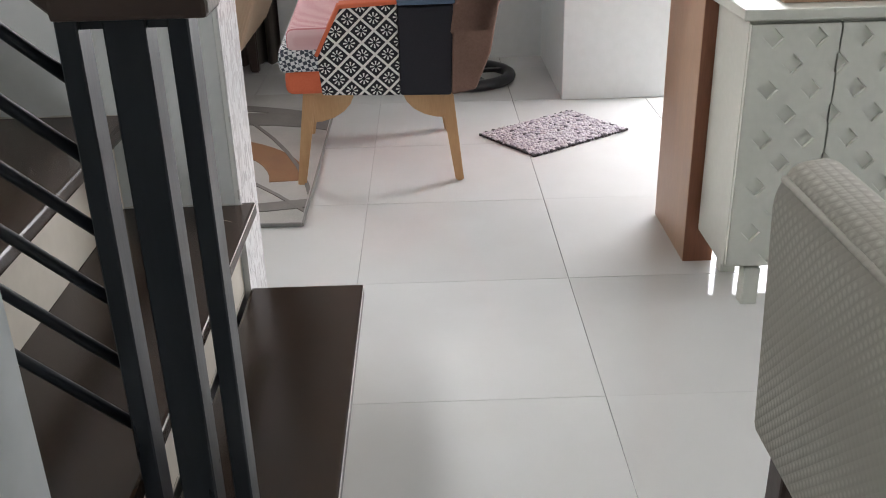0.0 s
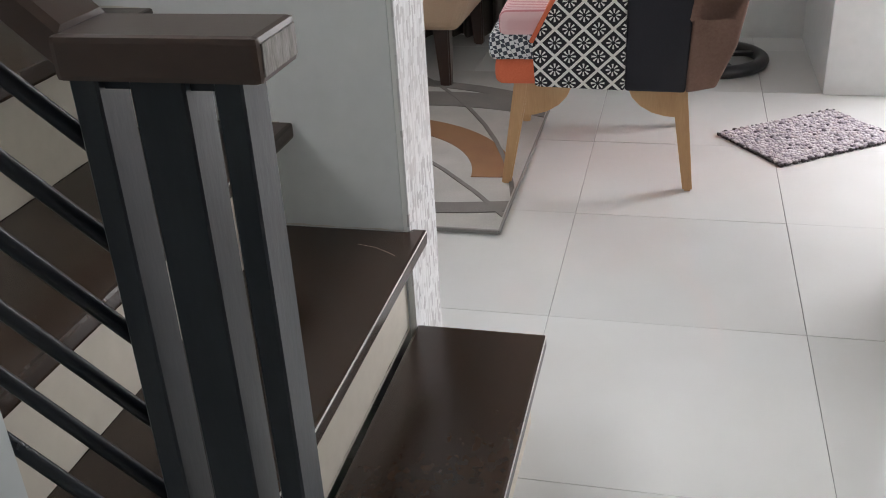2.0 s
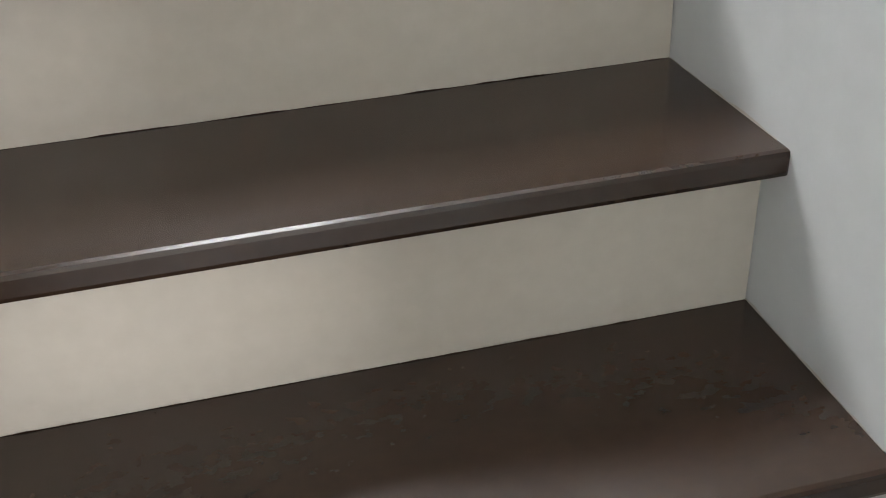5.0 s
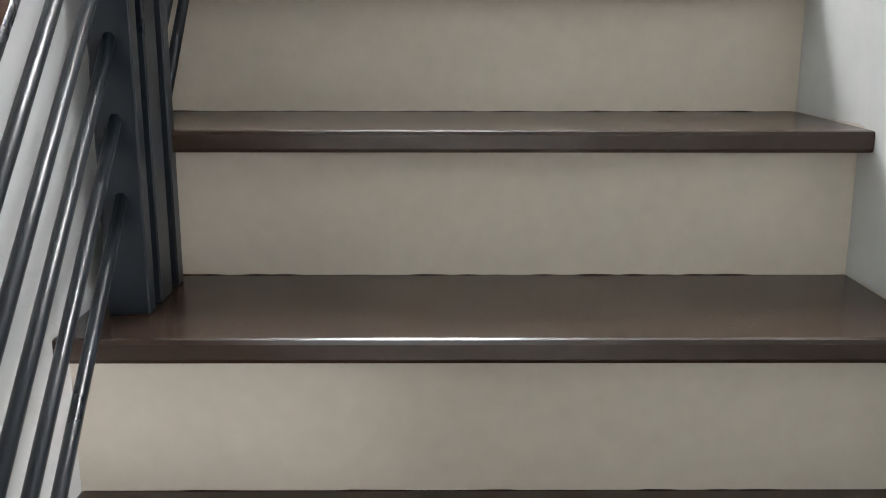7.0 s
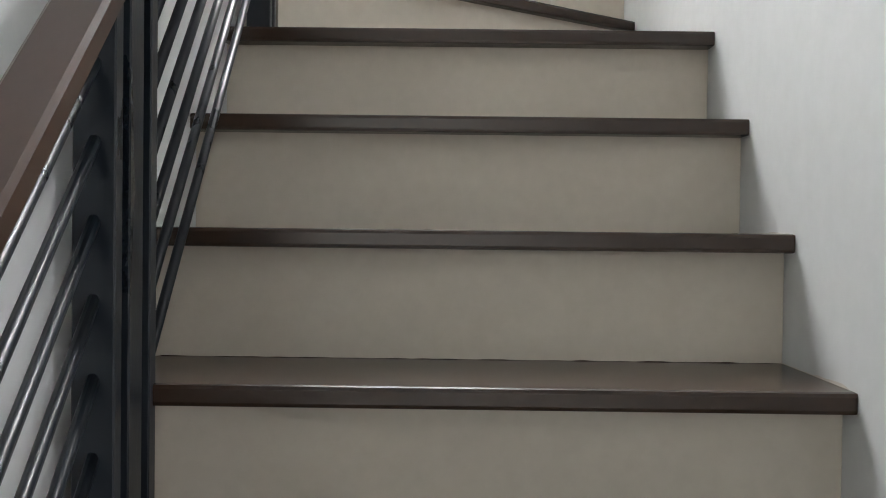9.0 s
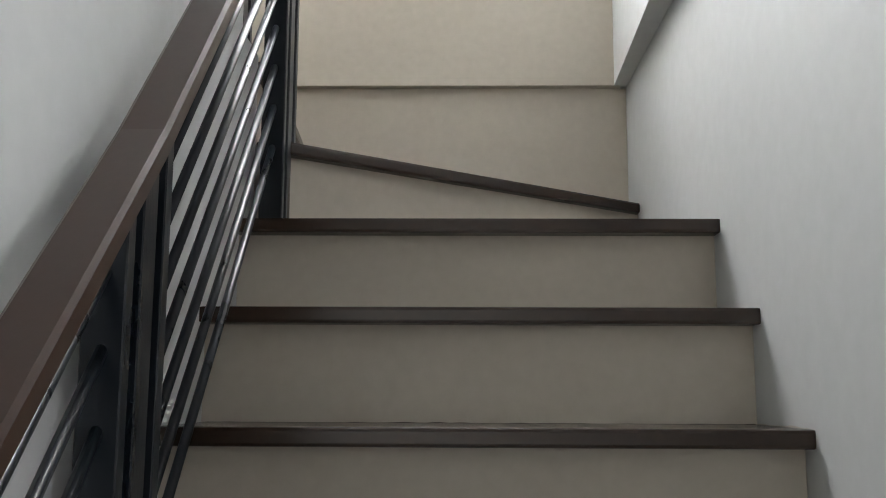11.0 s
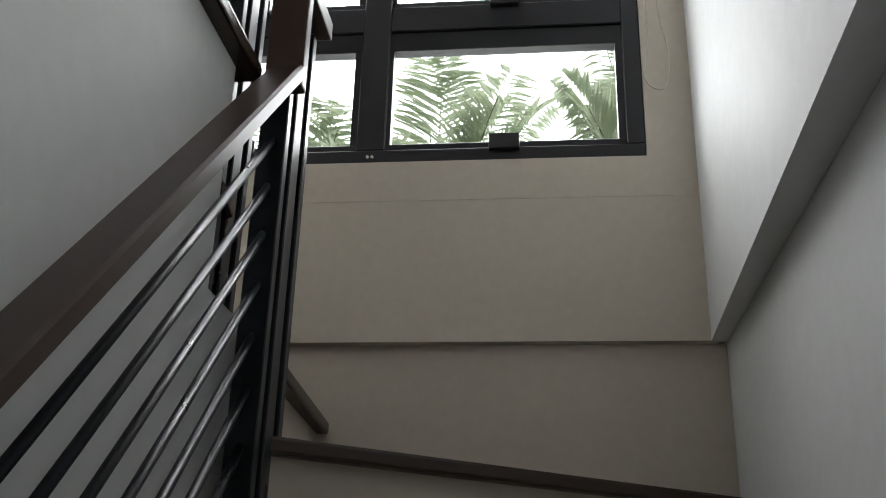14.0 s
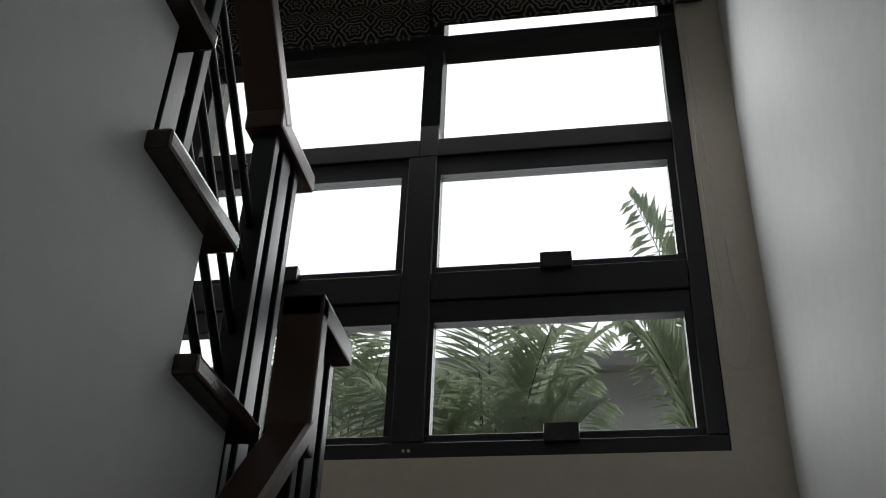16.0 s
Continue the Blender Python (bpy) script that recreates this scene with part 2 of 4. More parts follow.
RAG = pieces_material("rag_weave", [(0.0, (0.55, 0.51, 0.54)), (0.3, (0.4, 0.36, 0.4)), (0.55, (0.64, 0.6, 0.62)), (0.84, (0.1, 0.085, 0.1)), (0.91, (0.5, 0.44, 0.45))], 0.9, True, 0.5)
RAGEDGE = plain("rag_edge", (0.03, 0.025, 0.03), (0.09, 0.08, 0.08), 0.9)
CORD = plain("cord_plastic", (0.5, 0.47, 0.4), (0.62, 0.6, 0.52), 0.4)
FACADE = plain("facade_paint", (0.72, 0.73, 0.71), (0.82, 0.82, 0.8), 0.7, big=0.6)
ROOFEDGE = plain("roof_edge", (0.45, 0.45, 0.45), (0.55, 0.55, 0.55), 0.6)
LEAF = pieces_material("palm_leaf", [(0.0, (0.16, 0.2, 0.12)), (0.5, (0.25, 0.3, 0.2)), (1.0, (0.36, 0.4, 0.3))], 0.4, True)
leaf_n, leaf_l = LEAF.node_tree.nodes, LEAF.node_tree.links
leaf_t, leaf_m = leaf_n.new("ShaderNodeBsdfTranslucent"), leaf_n.new("ShaderNodeMixShader")
leaf_t.inputs[0].default_value, leaf_m.inputs[0].default_value = (0.62, 0.7, 0.52, 1), 0.65
leaf_l.new(leaf_n["Principled BSDF"].outputs[0], leaf_m.inputs[1])
leaf_l.new(leaf_t.outputs[0], leaf_m.inputs[2])
leaf_l.new(leaf_m.outputs[0], leaf_n["Material Output"].inputs[0])
STEM = plain("palm_stem", (0.1, 0.1, 0.05), (0.18, 0.17, 0.09), 0.7)
SOIL = plain("ground_soil", (0.1, 0.09, 0.07), (0.2, 0.18, 0.15), 0.95, big=0.5)


# ---- mesh helpers ----
def add_box(bm, x0, x1, y0, y1, z0, z1, bevel=0.0, segs=2):
    g = bmesh.ops.create_cube(bm, size=1.0)
    vs = g["verts"]
    for v in vs:
        v.co = Vector((x0 + (v.co.x + 0.5) * (x1 - x0), y0 + (v.co.y + 0.5) * (y1 - y0), z0 + (v.co.z + 0.5) * (z1 - z0)))
    if bevel > 0:
        es = list({e for v in vs for e in v.link_edges})
        bmesh.ops.bevel(bm, geom=es, offset=bevel, segments=segs, affect="EDGES", profile=0.6)
    return bm


def box(x0, x1, y0, y1, z0, z1, bevel=0.0, segs=2):
    return add_box(bmesh.new(), x0, x1, y0, y1, z0, z1, bevel, segs)


def prism(points, lift, bevel=0.0):
    """A flat outline of 3D points, pushed along lift."""
    bm = bmesh.new()
    f = bm.faces.new([bm.verts.new(p) for p in points])
    g = bmesh.ops.extrude_face_region(bm, geom=[f])
    bmesh.ops.translate(bm, verts=[v for v in g["geom"] if isinstance(v, bmesh.types.BMVert)], vec=lift)
    bmesh.ops.recalc_face_normals(bm, faces=bm.faces)
    if bevel:
        bmesh.ops.bevel(bm, geom=list(bm.edges), offset=bevel, segments=2, affect="EDGES", profile=0.6)
    return bm


def rod(a, b, rad, sides=10, rad2=None):
    bm = bmesh.new()
    a, b = Vector(a), Vector(b)
    d = b - a
    m = Matrix.Translation((a + b) / 2) @ d.to_track_quat("Z", "Y").to_matrix().to_4x4()
    bmesh.ops.create_cone(bm, cap_ends=True, segments=sides, radius1=rad, radius2=rad2 or rad, depth=d.length, matrix=m)
    return bm


def beam(a, b, width, height, bevel=0.004, up=(0, 0, 1)):
    """A bar of rectangular section from a to b; its cross section stands upright at both ends."""
    a, b = Vector(a), Vector(b)
    side = (b - a).cross(Vector(up)).normalized() * (width / 2)
    top = side.cross(b - a).normalized() * (height / 2)
    pts = [a - side - top, a + side - top, a + side + top, a - side + top]
    return prism(pts, b - a, bevel)


def part(name, bm, mat, parent=None, label="", smooth=False):
    me = bpy.data.meshes.new(name)
    bm.normal_update()
    bm.to_mesh(me)
    bm.free()
    me.materials.append(mat)
    if smooth:
        for p in me.polygons:
            p.use_smooth = True
    ob = new(name, me)
    if parent:
        ob.parent = parent
    if label:
        ob["label"] = label
    return ob


def thing(name, at=(0, 0, 0), turn=0.0, size=(1, 1, 1), **tags):
    ob = new(name)
    ob.empty_display_size = 0.1
    ob.matrix_world = pose(*at, 0, 0, turn) @ Matrix.Diagonal((*size, 1))
    return tagged(ob, **tags)


def wall(name, bm, mat=None, label="plain painted plaster wall"):
    return tagged(part(name, bm, mat or WALL), label, "wall", kind="structure")


# ---- structure ----
R, G, NOSE, THICK = 0.2, 0.23, 0.03, 0.029
XW = -0.972          # face of the wall between the two flights
YF = 2.587            # end wall below the ledge
YU = 2.556            # end wall above the ledge
LEDGE = 2.402
TOP = 5.4
MW = 0.188           # width of the tiled wall end
CEIL = 3.3

# wall beside the lower flight, its thicker upper part and its tiled end
w = wall("wall_stair_side", box(0, MW, 0.012, YF + 0.2, 0, TOP), WALL, "pale grey painted plaster stair wall")
wall("wall_stair_side_upper", prism([(-0.001, 0.02, LEDGE), (-0.113, 0.02, LEDGE), (-0.041, YU, LEDGE), (-0.04, YF - 0.02, LEDGE), (-0.001, YF - 0.02, LEDGE)], (0, 0, TOP - LEDGE)), WALL, "white painted upper wall stepping out over a ledge")
bm = box(0, MW, 0.004, 0.011, 0, CEIL)
part("mosaic_backing", bm, WHITE, w)
bm = bmesh.new()
rng = random.Random(4)
cols = 24
near = []
for i in range(cols):
    x0 = 0.001 + i * (MW - 0.002) / cols
    z = -rng.random() * 0.04
    while z < CEIL:
        h = rng.choice((0.012, 0.017, 0.024, 0.034))
        if z > 0.47 and z + h < 0.76:
            near.append((x0, z, h))
        elif z + h > 0.01:
            y0 = rng.uniform(-0.0002, 0.0002)
            add_box(bm, x0, x0 + (MW - 0.002) / cols - 0.0003, y0, 0.004, max(z, 0.002), min(z + h - 0.0003, CEIL))
        z += h
tagged(part("mosaic_strips", bm, MOSAIC, w, "white and pale grey glass mosaic strips"), kind="stuff")

# wall between the flights, stepped under the upper flight
UP, GU, RU = 0.035, 0.18, 0.21   # level, going and rise of the upper flight


def upper(k):
    """Height of the tread k of the upper flight."""
    return 13 * R + UP + (k - 13) * RU


prof = [(0.055, 0.0), (1.75, 0.0), (1.75, 2.2), (1.59, 2.2), (1.59, upper(13) - THICK)]
yk, k = 1.59 - GU, 13
while k < 18:
    prof += [(yk, upper(k) - THICK), (yk, upper(k + 1) - THICK)]
    yk -= GU
    k += 1
prof += [(0.055, upper(18) - THICK)]
wall("wall_between_flights", prism([(XW, y, z) for y, z in prof], (-0.12, 0, 0)), WALL, "grey plaster wall stepped under the upper stair flight")
wall("wall_under_stair", box(-1.95, XW - 0.12, 0.055, 0.175, 0, CEIL), WALL)
wall("wall_outer_side", box(-2.07, -1.95, 0.0, YF + 0.2, 0, TOP), WALL)

# end wall with the tall window
WX0, WX1, WZ0, WZ1 = -1.68, -0.17, 2.92, 4.75
wall("wall_window_lower", box(-1.95, 0.0, YF, YF + 0.2, 0, LEDGE), CREAM, "cream painted wall below the stair window")
wall("wall_window_sill", box(-1.95, -0.02, YU, YF + 0.2, LEDGE, WZ0), CREAM, "cream painted wall under the stair window")
wall("wall_window_right", box(WX1, -0.02, YU, YF + 0.2, WZ0, TOP), CREAM)
wall("wall_window_left", box(-1.95, WX0, YU, YF + 0.2, WZ0, TOP), CREAM)
wall("wall_window_top", box(WX0, WX1, YU, YF + 0.2, WZ1, TOP), CREAM)
part("skim_seam", box(-1.1, -0.055, YU - 0.0015, YU, 2.80, 2.917), CREAM, w)

# shell of the ground floor and the stairwell
wall("wall_living_back", box(2.85, 3.0, -0.967, 0.75, 0, CEIL), WALL)
wall("wall_living_back_low", box(2.85, 3.0, 0.75, 1.85, 0, 0.9), WALL)
wall("wall_living_back_high", box(2.85, 3.0, 0.75, 1.85, 2.1, CEIL), WALL)
wall("wall_living_back_far", box(2.85, 3.0, 1.85, 3.02, 0, CEIL), WALL)
wall("wall_living_end", box(MW, 2.85, 2.9, 3.02, 0, CEIL), WALL)
wall("wall_entry_block", box(2.07, 3.0, -1.42, -0.967, 0, CEIL, 0.004), WALL, "white painted wall block beside the entrance")
wall("wall_entry_over", box(2.07, 2.22, -2.45, -1.42, 2.15, CEIL), WALL)
wall("wall_entry_far", box(2.07, 2.22, -4.2, -2.45, 0, CEIL), WALL)
wall("wall_dining_back_left", box(-4.3, -2.35, -4.2, -4.05, 0, CEIL), WALL)
wall("wall_dining_back_right", box(-0.05, 2.07, -4.2, -4.05, 0, CEIL), WALL)
wall("wall_dining_back_low", box(-2.35, -0.05, -4.2, -4.05, 0, 0.9), WALL)
wall("wall_dining_back_high", box(-2.35, -0.05, -4.2, -4.05, 2.5, CEIL), WALL)
wall("wall_dining_side", box(-4.42, -4.3, -4.2, 0.12, 0, CEIL), WALL)
wall("wall_dining_north", box(-4.3, -1.95, 0.0, 0.12, 0, CEIL), WALL)
tagged(part("ceiling", box(-4.3, 3.0, -4.2, -0.05, CEIL, CEIL + 0.15), WHITE), "white painted ceiling", "ceiling", kind="structure")
tagged(part("ceiling_living", box(MW, 3.0, -0.05, 3.02, CEIL, CEIL + 0.15), WHITE), "white painted ceiling", "ceiling", kind="structure")
tagged(part("ceiling_stairwell", box(-2.07, MW, -0.3, YF + 0.2, TOP, TOP + 0.15), WHITE), "white painted stairwell ceiling", "ceiling", kind="structure")
wall("wall_upper_landing", box(-2.07, MW, -0.3, -0.18, CEIL + 0.15, TOP), WALL)

# ---- ground outside ----
tagged(part("ground", box(-400, 400, -400, 700, -0.3, -0.07), SOIL), "bare garden soil round the house", "ground", kind="structure")


# ---- staircase ----
stairs = thing("staircase", (-0.45, 0, 0), label="stair with dark brown painted treads and cream risers", category="stairs", kind="structure")
stairs.matrix_world = Matrix.Identity(4)


def tread(points, z):
    """Tread board with a rounded edge; points run round its outline."""
    bm = prism([(x, y, z - THICK) for x, y in points], (0, 0, THICK), 0.006)
    return part("tread", bm, TREAD, stairs)


XL = XW - 0.002
for k in range(1, 10):
    y0, y1 = (k - 2) * G - NOSE, (k - 1) * G
    top = k * R
    if k == 1:
        tread([(-0.965, -0.247), (0.006, -0.247), (0.006, 0.0), (-0.965, 0.0)], R)
        part("riser", box(-0.955, -0.004, -0.217, -0.005, 0, R - THICK), CREAM, stairs)
        continue
    if k == 9:
        tread([(XL, y0), (0.004, y0), (0.004, 2.46), (-0.86, 1.8), (XL, 1.8)], k * R)
    else:
        tread([(XL, y0), (0.004 if k > 2 else 0.012, y0), (0.004 if k > 2 else 0.012, min(0.0, y1)) if k == 2 else (0.0, y1 + 0.024), (0.0, y1 + 0.024), (XL, y1 + 0.024)] if k != 2 else
              [(XL, y0), (0.012, y0), (0.012, 0.0), (-0.001, 0.002), (-0.001, y1 + 0.024), (XL, y1 + 0.024)], top)
    yr = (k - 2) * G + 0.014
    part("riser", box(XL, -0.001, yr, yr + 0.02, (k - 1) * R - 0.01, top - THICK), CREAM, stairs)
# winders at the turn
tread([(-0.965, 1.73), (-0.9, 1.73), (0, 2.405), (0, YF), (-1.03, YF), (-0.975, 1.76)], 10 * R)
part("riser", prism([(-0.965, 1.765, 9 * R), (-0.9, 1.765, 9 * R), (0, 2.44, 9 * R), (0, 2.46, 9 * R), (-0.965, 1.79, 9 * R)], (0, 0, R - THICK)), CREAM, stairs)
tread([(-0.955, 1.76), (-0.955, 1.92), (-0.995, YF), (-1.94, YF), (-1.94, 2.5)], 11 * R)
part("riser", prism([(-0.985, 1.80, 10 * R), (-1.025, YF, 10 * R), (-1.045, YF, 10 * R), (-1.005, 1.80, 10 * R)], (0, 0, R - THICK)), CREAM, stairs)
tread([(-0.975, 1.6), (-0.985, 1.7), (-1.94, 2.5), (-1.94, 1.6)], 12 * R)
# upper flight
for k in range(13, 19):
    yn = 1.64 - (k - 13) * GU
    yb = yn - GU - 0.062 if k < 18 else -0.15
    tread([(-0.94, yb), (-0.94, yn), (-1.945, yn), (-1.945, yb)], upper(k))
    part("riser", box(-1.945, XW - 0.125, yn - 0.07, yn - 0.05, upper(k) - RU, upper(k) - THICK), CREAM, stairs)


def ragged(a, b, up, out, lo, hi, mat, seed, name):
    """A thin uneven line of paint or caulk from a to b; it stands up by lo to hi and is proud by out."""
    rn3 = random.Random(seed)
    a, b, up, out = Vector(a), Vector(b), Vector(up), Vector(out)
    n = max(4, int((b - a).length / 0.02))
    bm = bmesh.new()
    base, top = [], []
    for i in range(n + 1):
        p = a.lerp(b, i / n) + out
        h = lo + (hi - lo) * rn3.random() ** 3
        base.append(bm.verts.new(p))
        top.append(bm.verts.new(p + up * h))
    for i in range(n):
        bm.faces.new((base[i], base[i + 1], top[i + 1], top[i]))
    return part(name, bm, mat, stairs)


for k in range(1, 9):
    yb, z = (k - 1) * G + 0.014, k * R
    ragged((XL + 0.01, yb, z), (-0.004, yb, z), (0, 0, 1), (0, -0.0012, 0), 0.0003, 0.0018, TREAD, k, "paint_line")
    if k > 1:
        ragged((-0.0, yb - G - 0.02, z), (-0.0, yb, z), (0, 0, 1), (-0.0015, 0, 0), 0.0006, 0.005, CHIP, k + 30, "caulk_line")

# thin pale rods stand in for daylight glinting off the rounded tread edges
part("edge_shine", rod((-0.95, -0.2455, R - 0.003), (0.004, -0.2455, R - 0.003), 0.0018, 6), EDGESHINE, stairs, "pale painted highlight along the tread edge")
part("edge_shine", rod((-0.84, -0.0285, 2 * R - 0.003), (0.008, -0.0285, 2 * R - 0.003), 0.0017, 6), EDGESHINE, stairs, "pale painted highlight along the tread edge")

for a, b in (((-0.062, 0.08), (-0.071, 0.042)), ((-0.071, 0.042), (-0.096, 0.001))):
    part("scratch", rod((*a, 2 * R), (*b, 2 * R), 0.0004, 5), CHIP, stairs, "thin pale scratch in the paint")

# ---- lower railing ----
rail = thing("stair_railing", label="dark metal stair railing with a brown wooden handrail", category="railing")
BARS = ((0.0, 0.022), (0.044, 0.043), (0.112, 0.023))


def post(parent, x, y, z0, z1, name="post_bar", half=0.021, stretch=1.0, rake=0.0):
    """Three upright flat bars behind each other; rake cuts their tops along a sloping rail."""
    for dy, wd in BARS:
        part(name, box(x - half, x + half, y + dy * stretch, y + (dy + wd) * stretch, z0, z1 + rake * dy, 0.002, 1), METAL, parent)
    if not rake:
        part("tie_plate", box(x - 0.012, x + 0.012, y + 0.022 * stretch, y + 0.112 * stretch, z1 - 0.012, z1 - 0.001), METAL, parent)


def bent_rail(points, width, tall):
    """A rounded wooden rail through the points, swept with upright sections."""
    bm, c = bmesh.new(), 0.006
    w2, h2 = width / 2, tall / 2
    out = [(-w2 + c, -h2), (w2 - c, -h2), (w2, -h2 + c), (w2, h2 - c), (w2 - c, h2), (-w2 + c, h2), (-w2, h2 - c), (-w2, -h2 + c)]
    rows = [[bm.verts.new((x + dx, y, z + dz)) for dx, dz in out] for x, y, z in points]
    for p, q in zip(rows, rows[1:]):
        for i in range(8):
            bm.faces.new((p[i], p[(i + 1) % 8], q[(i + 1) % 8], q[i]))
    bm.faces.new(rows[0]), bm.faces.new(rows[-1][::-1])
    bmesh.ops.recalc_face_normals(bm, faces=bm.faces)
    return bm


XN, XP = -0.884, -0.916
NY, PY1, PY2 = -0.163, 0.75, 1.655
post(rail, XN, NY, R, 0.967)
post(rail, XP, PY1, 5 * R, 1.682, half=0.0245, stretch=1.13, rake=1.05)
post(rail, XP, PY2, 9 * R, 2.80, half=0.0245, stretch=1.07)
part("handrail_cap", box(-0.921, -0.852, -0.186, -0.03, 0.967, 1.0, 0.005), RAILWOOD, rail, "worn brown wooden cap with a scuffed end")
part("worn_end", box(-0.916, -0.857, -0.1872, -0.1852, 0.972, 0.995, 0.0005, 1), WORN, rail, "scuffed pale end of the cap")
A, B, C = (-0.884, -0.036, 0.985), (-0.893, 0.78, 1.735), (-0.895, 1.645, 2.63)
part("handrail", bent_rail((A, B, C), 0.063, 0.04), RAILWOOD, rail)
part("handrail_riser", box(-0.934, -0.864, 1.628, 1.66, 2.59, 2.845, 0.005), RAILWOOD, rail)
part("handrail_cap", box(-0.934, -0.864, 1.628, 1.81, 2.805, 2.845, 0.005), RAILWOOD, rail)
for p, q in ((A, B), (B, C)):
    part("rail_flat_bar", beam((p[0], p[1] + 0.03, p[2] + 0.012), (q[0], q[1] + 0.01, q[2] - 0.012), 0.03, 0.006, 0.001), METAL, rail)
for i in range(6):
    part("rod", rod((XN, -0.03, 0.462 + 0.0875 * i), (XP, PY1 + 0.004, 1.139 + 0.089 * i), 0.0075), METAL, rail, smooth=True)
for i in range(7):
    part("rod", rod((XP, PY1 + 0.15, 1.172 + 0.0885 * i), (XP, PY2 + 0.004, 1.966 + 0.0887 * i), 0.0075), METAL, rail, smooth=True)

# ---- upper railing ----
urail = thing("upper_stair_railing", label="dark metal railing with a brown handrail on the upper flight", category="railing")
XU = -1.02
post(urail, XU, 1.66, 2.2, 3.2)
post(urail, XU, 1.24, upper(14), 3.66)
part("handrail_cap", box(XU - 0.035, XU + 0.035, 1.64, 1.85, 3.2, 3.24, 0.006), RAILWOOD, urail)
part("handrail", beam((XU, 1.68, 3.225), (XU, 0.5, 4.48), 0.072, 0.04, 0.006), RAILWOOD, urail)
for i in range(6):
    part("rod", rod((XU, 1.662, 2.5 + 0.1 * i), (XU, 0.5, 3.7 + 0.1 * i), 0.0075), METAL, urail, smooth=True)


# ---- stair window ----
def frame_bar(x0, x1, z0, z1, parent, depth=(2.562, 2.642), name="window_frame"):
    part(name, box(x0, x1, depth[0], depth[1], z0, z1, 0.003, 1), FRAME, parent)


win = thing("window_1", label="tall dark aluminium stair window with six panes", category="window", kind="structure")
for x0, x1, z0, z1 in ((WX0, WX1, WZ0, 2.962), (WX0, WX1, 4.262, 4.315), (WX0, WX1, 4.71, WZ1), (WX0, WX0 + 0.05, 2.962, 4.262), (WX1 - 0.05, WX1, 2.962, 4.262),
                       (WX0, WX0 + 0.05, 4.315, 4.71), (WX1 - 0.05, WX1, 4.315, 4.71), (-0.970, -0.888, 2.962, 3.835), (-0.942, -0.884, 3.835, 4.262), (-0.942, -0.884, 4.315, 4.71),
                       (WX0 + 0.05, -0.970, 3.355, 3.44), (-0.888, WX1 - 0.05, 3.355, 3.44), (WX0 + 0.05, -0.942, 3.835, 3.9), (-0.884, WX1 - 0.05, 3.835, 3.9)):
    frame_bar(x0, x1, z0, z1, win)
for x0, x1 in ((-1.63, -0.970), (-0.888, -0.22)):
    for z0, z1 in ((2.962, 3.355), (3.44, 3.835)):
        sash = part("sash", box(x0, x1, 2.572, 2.612, z0, z0 + 0.022, 0.002, 1), FRAME, win)
        part("sash_rail", box(x0, x1, 2.572, 2.612, z1 - 0.062, z1, 0.002, 1), FRAME, win)
        part("sash_stile", box(x0, x0 + 0.012, 2.572, 2.612, z0 + 0.022, z1 - 0.062), FRAME, win)
        part("sash_stile", box(x1 - 0.02, x1, 2.572, 2.612, z0 + 0.022, z1 - 0.062), FRAME, win)
        xm = (x0 + x1) / 2
        part("latch", box(xm - 0.042, xm + 0.042, 2.544, 2.572, z0 - 0.012, z0 + 0.034, 0.003), PLASTIC, win, "black window latch")
        p = part("pane", box(x0 + 0.012, x1 - 0.02, 2.59, 2.594, z0 + 0.022, z1 - 0.062), GLASS, win)
        p.visible_shadow = False
    p = part("pane", box(x0, -0.942 if x1 < -0.9 else x1, 2.60, 2.604, 3.9, 4.262), GLASS, win)
    p.visible_shadow = False
for x in (-0.935, -0.922):
    part("screw_cap", rod((x, 2.558, 2.94), (x, 2.564, 2.94), 0.004), CORD, win)


# ---- blinds and cord ----
def roman_blind(x0, x1, z0, z1, y):
    """Folded cloth with a sag between its battens."""
    b = thing("roman_blind", ((x0 + x1) / 2, y, z0), label="dark patterned roman blind, half raised over the stair window", category="blind", group="blinds of the stair window")
    bm = bmesh.new()
    rows, cols2 = 46, 14
    wd, ht = x1 - x0, z1 - z0
    grid = []
    for j in range(rows + 1):
        z = ht * j / rows
        out = -0.028 * abs(math.sin(math.pi * z / 0.16)) ** 0.6
        grid.append([bm.verts.new((wd * (i / cols2 - 0.5), out + 0.004 * math.sin(i * 1.7 + j), z + 0.006 * math.sin(i * 0.9))) for i in range(cols2 + 1)])
    for j in range(rows):
        for i in range(cols2):
            bm.faces.new((grid[j][i], grid[j][i + 1], grid[j + 1][i + 1], grid[j + 1][i]))
    bmesh.ops.solidify(bm, geom=bm.faces[:], thickness=0.003)
    part("cloth", bm, BLIND, b, smooth=True)
    part("bottom_batten", box(-wd / 2, wd / 2, -0.004, 0.008, -0.004, 0.014, 0.002), BLIND, b)
    part("head_rail", box(-wd / 2, wd / 2, -0.02, 0.02, ht - 0.04, ht, 0.003), CORD, b)


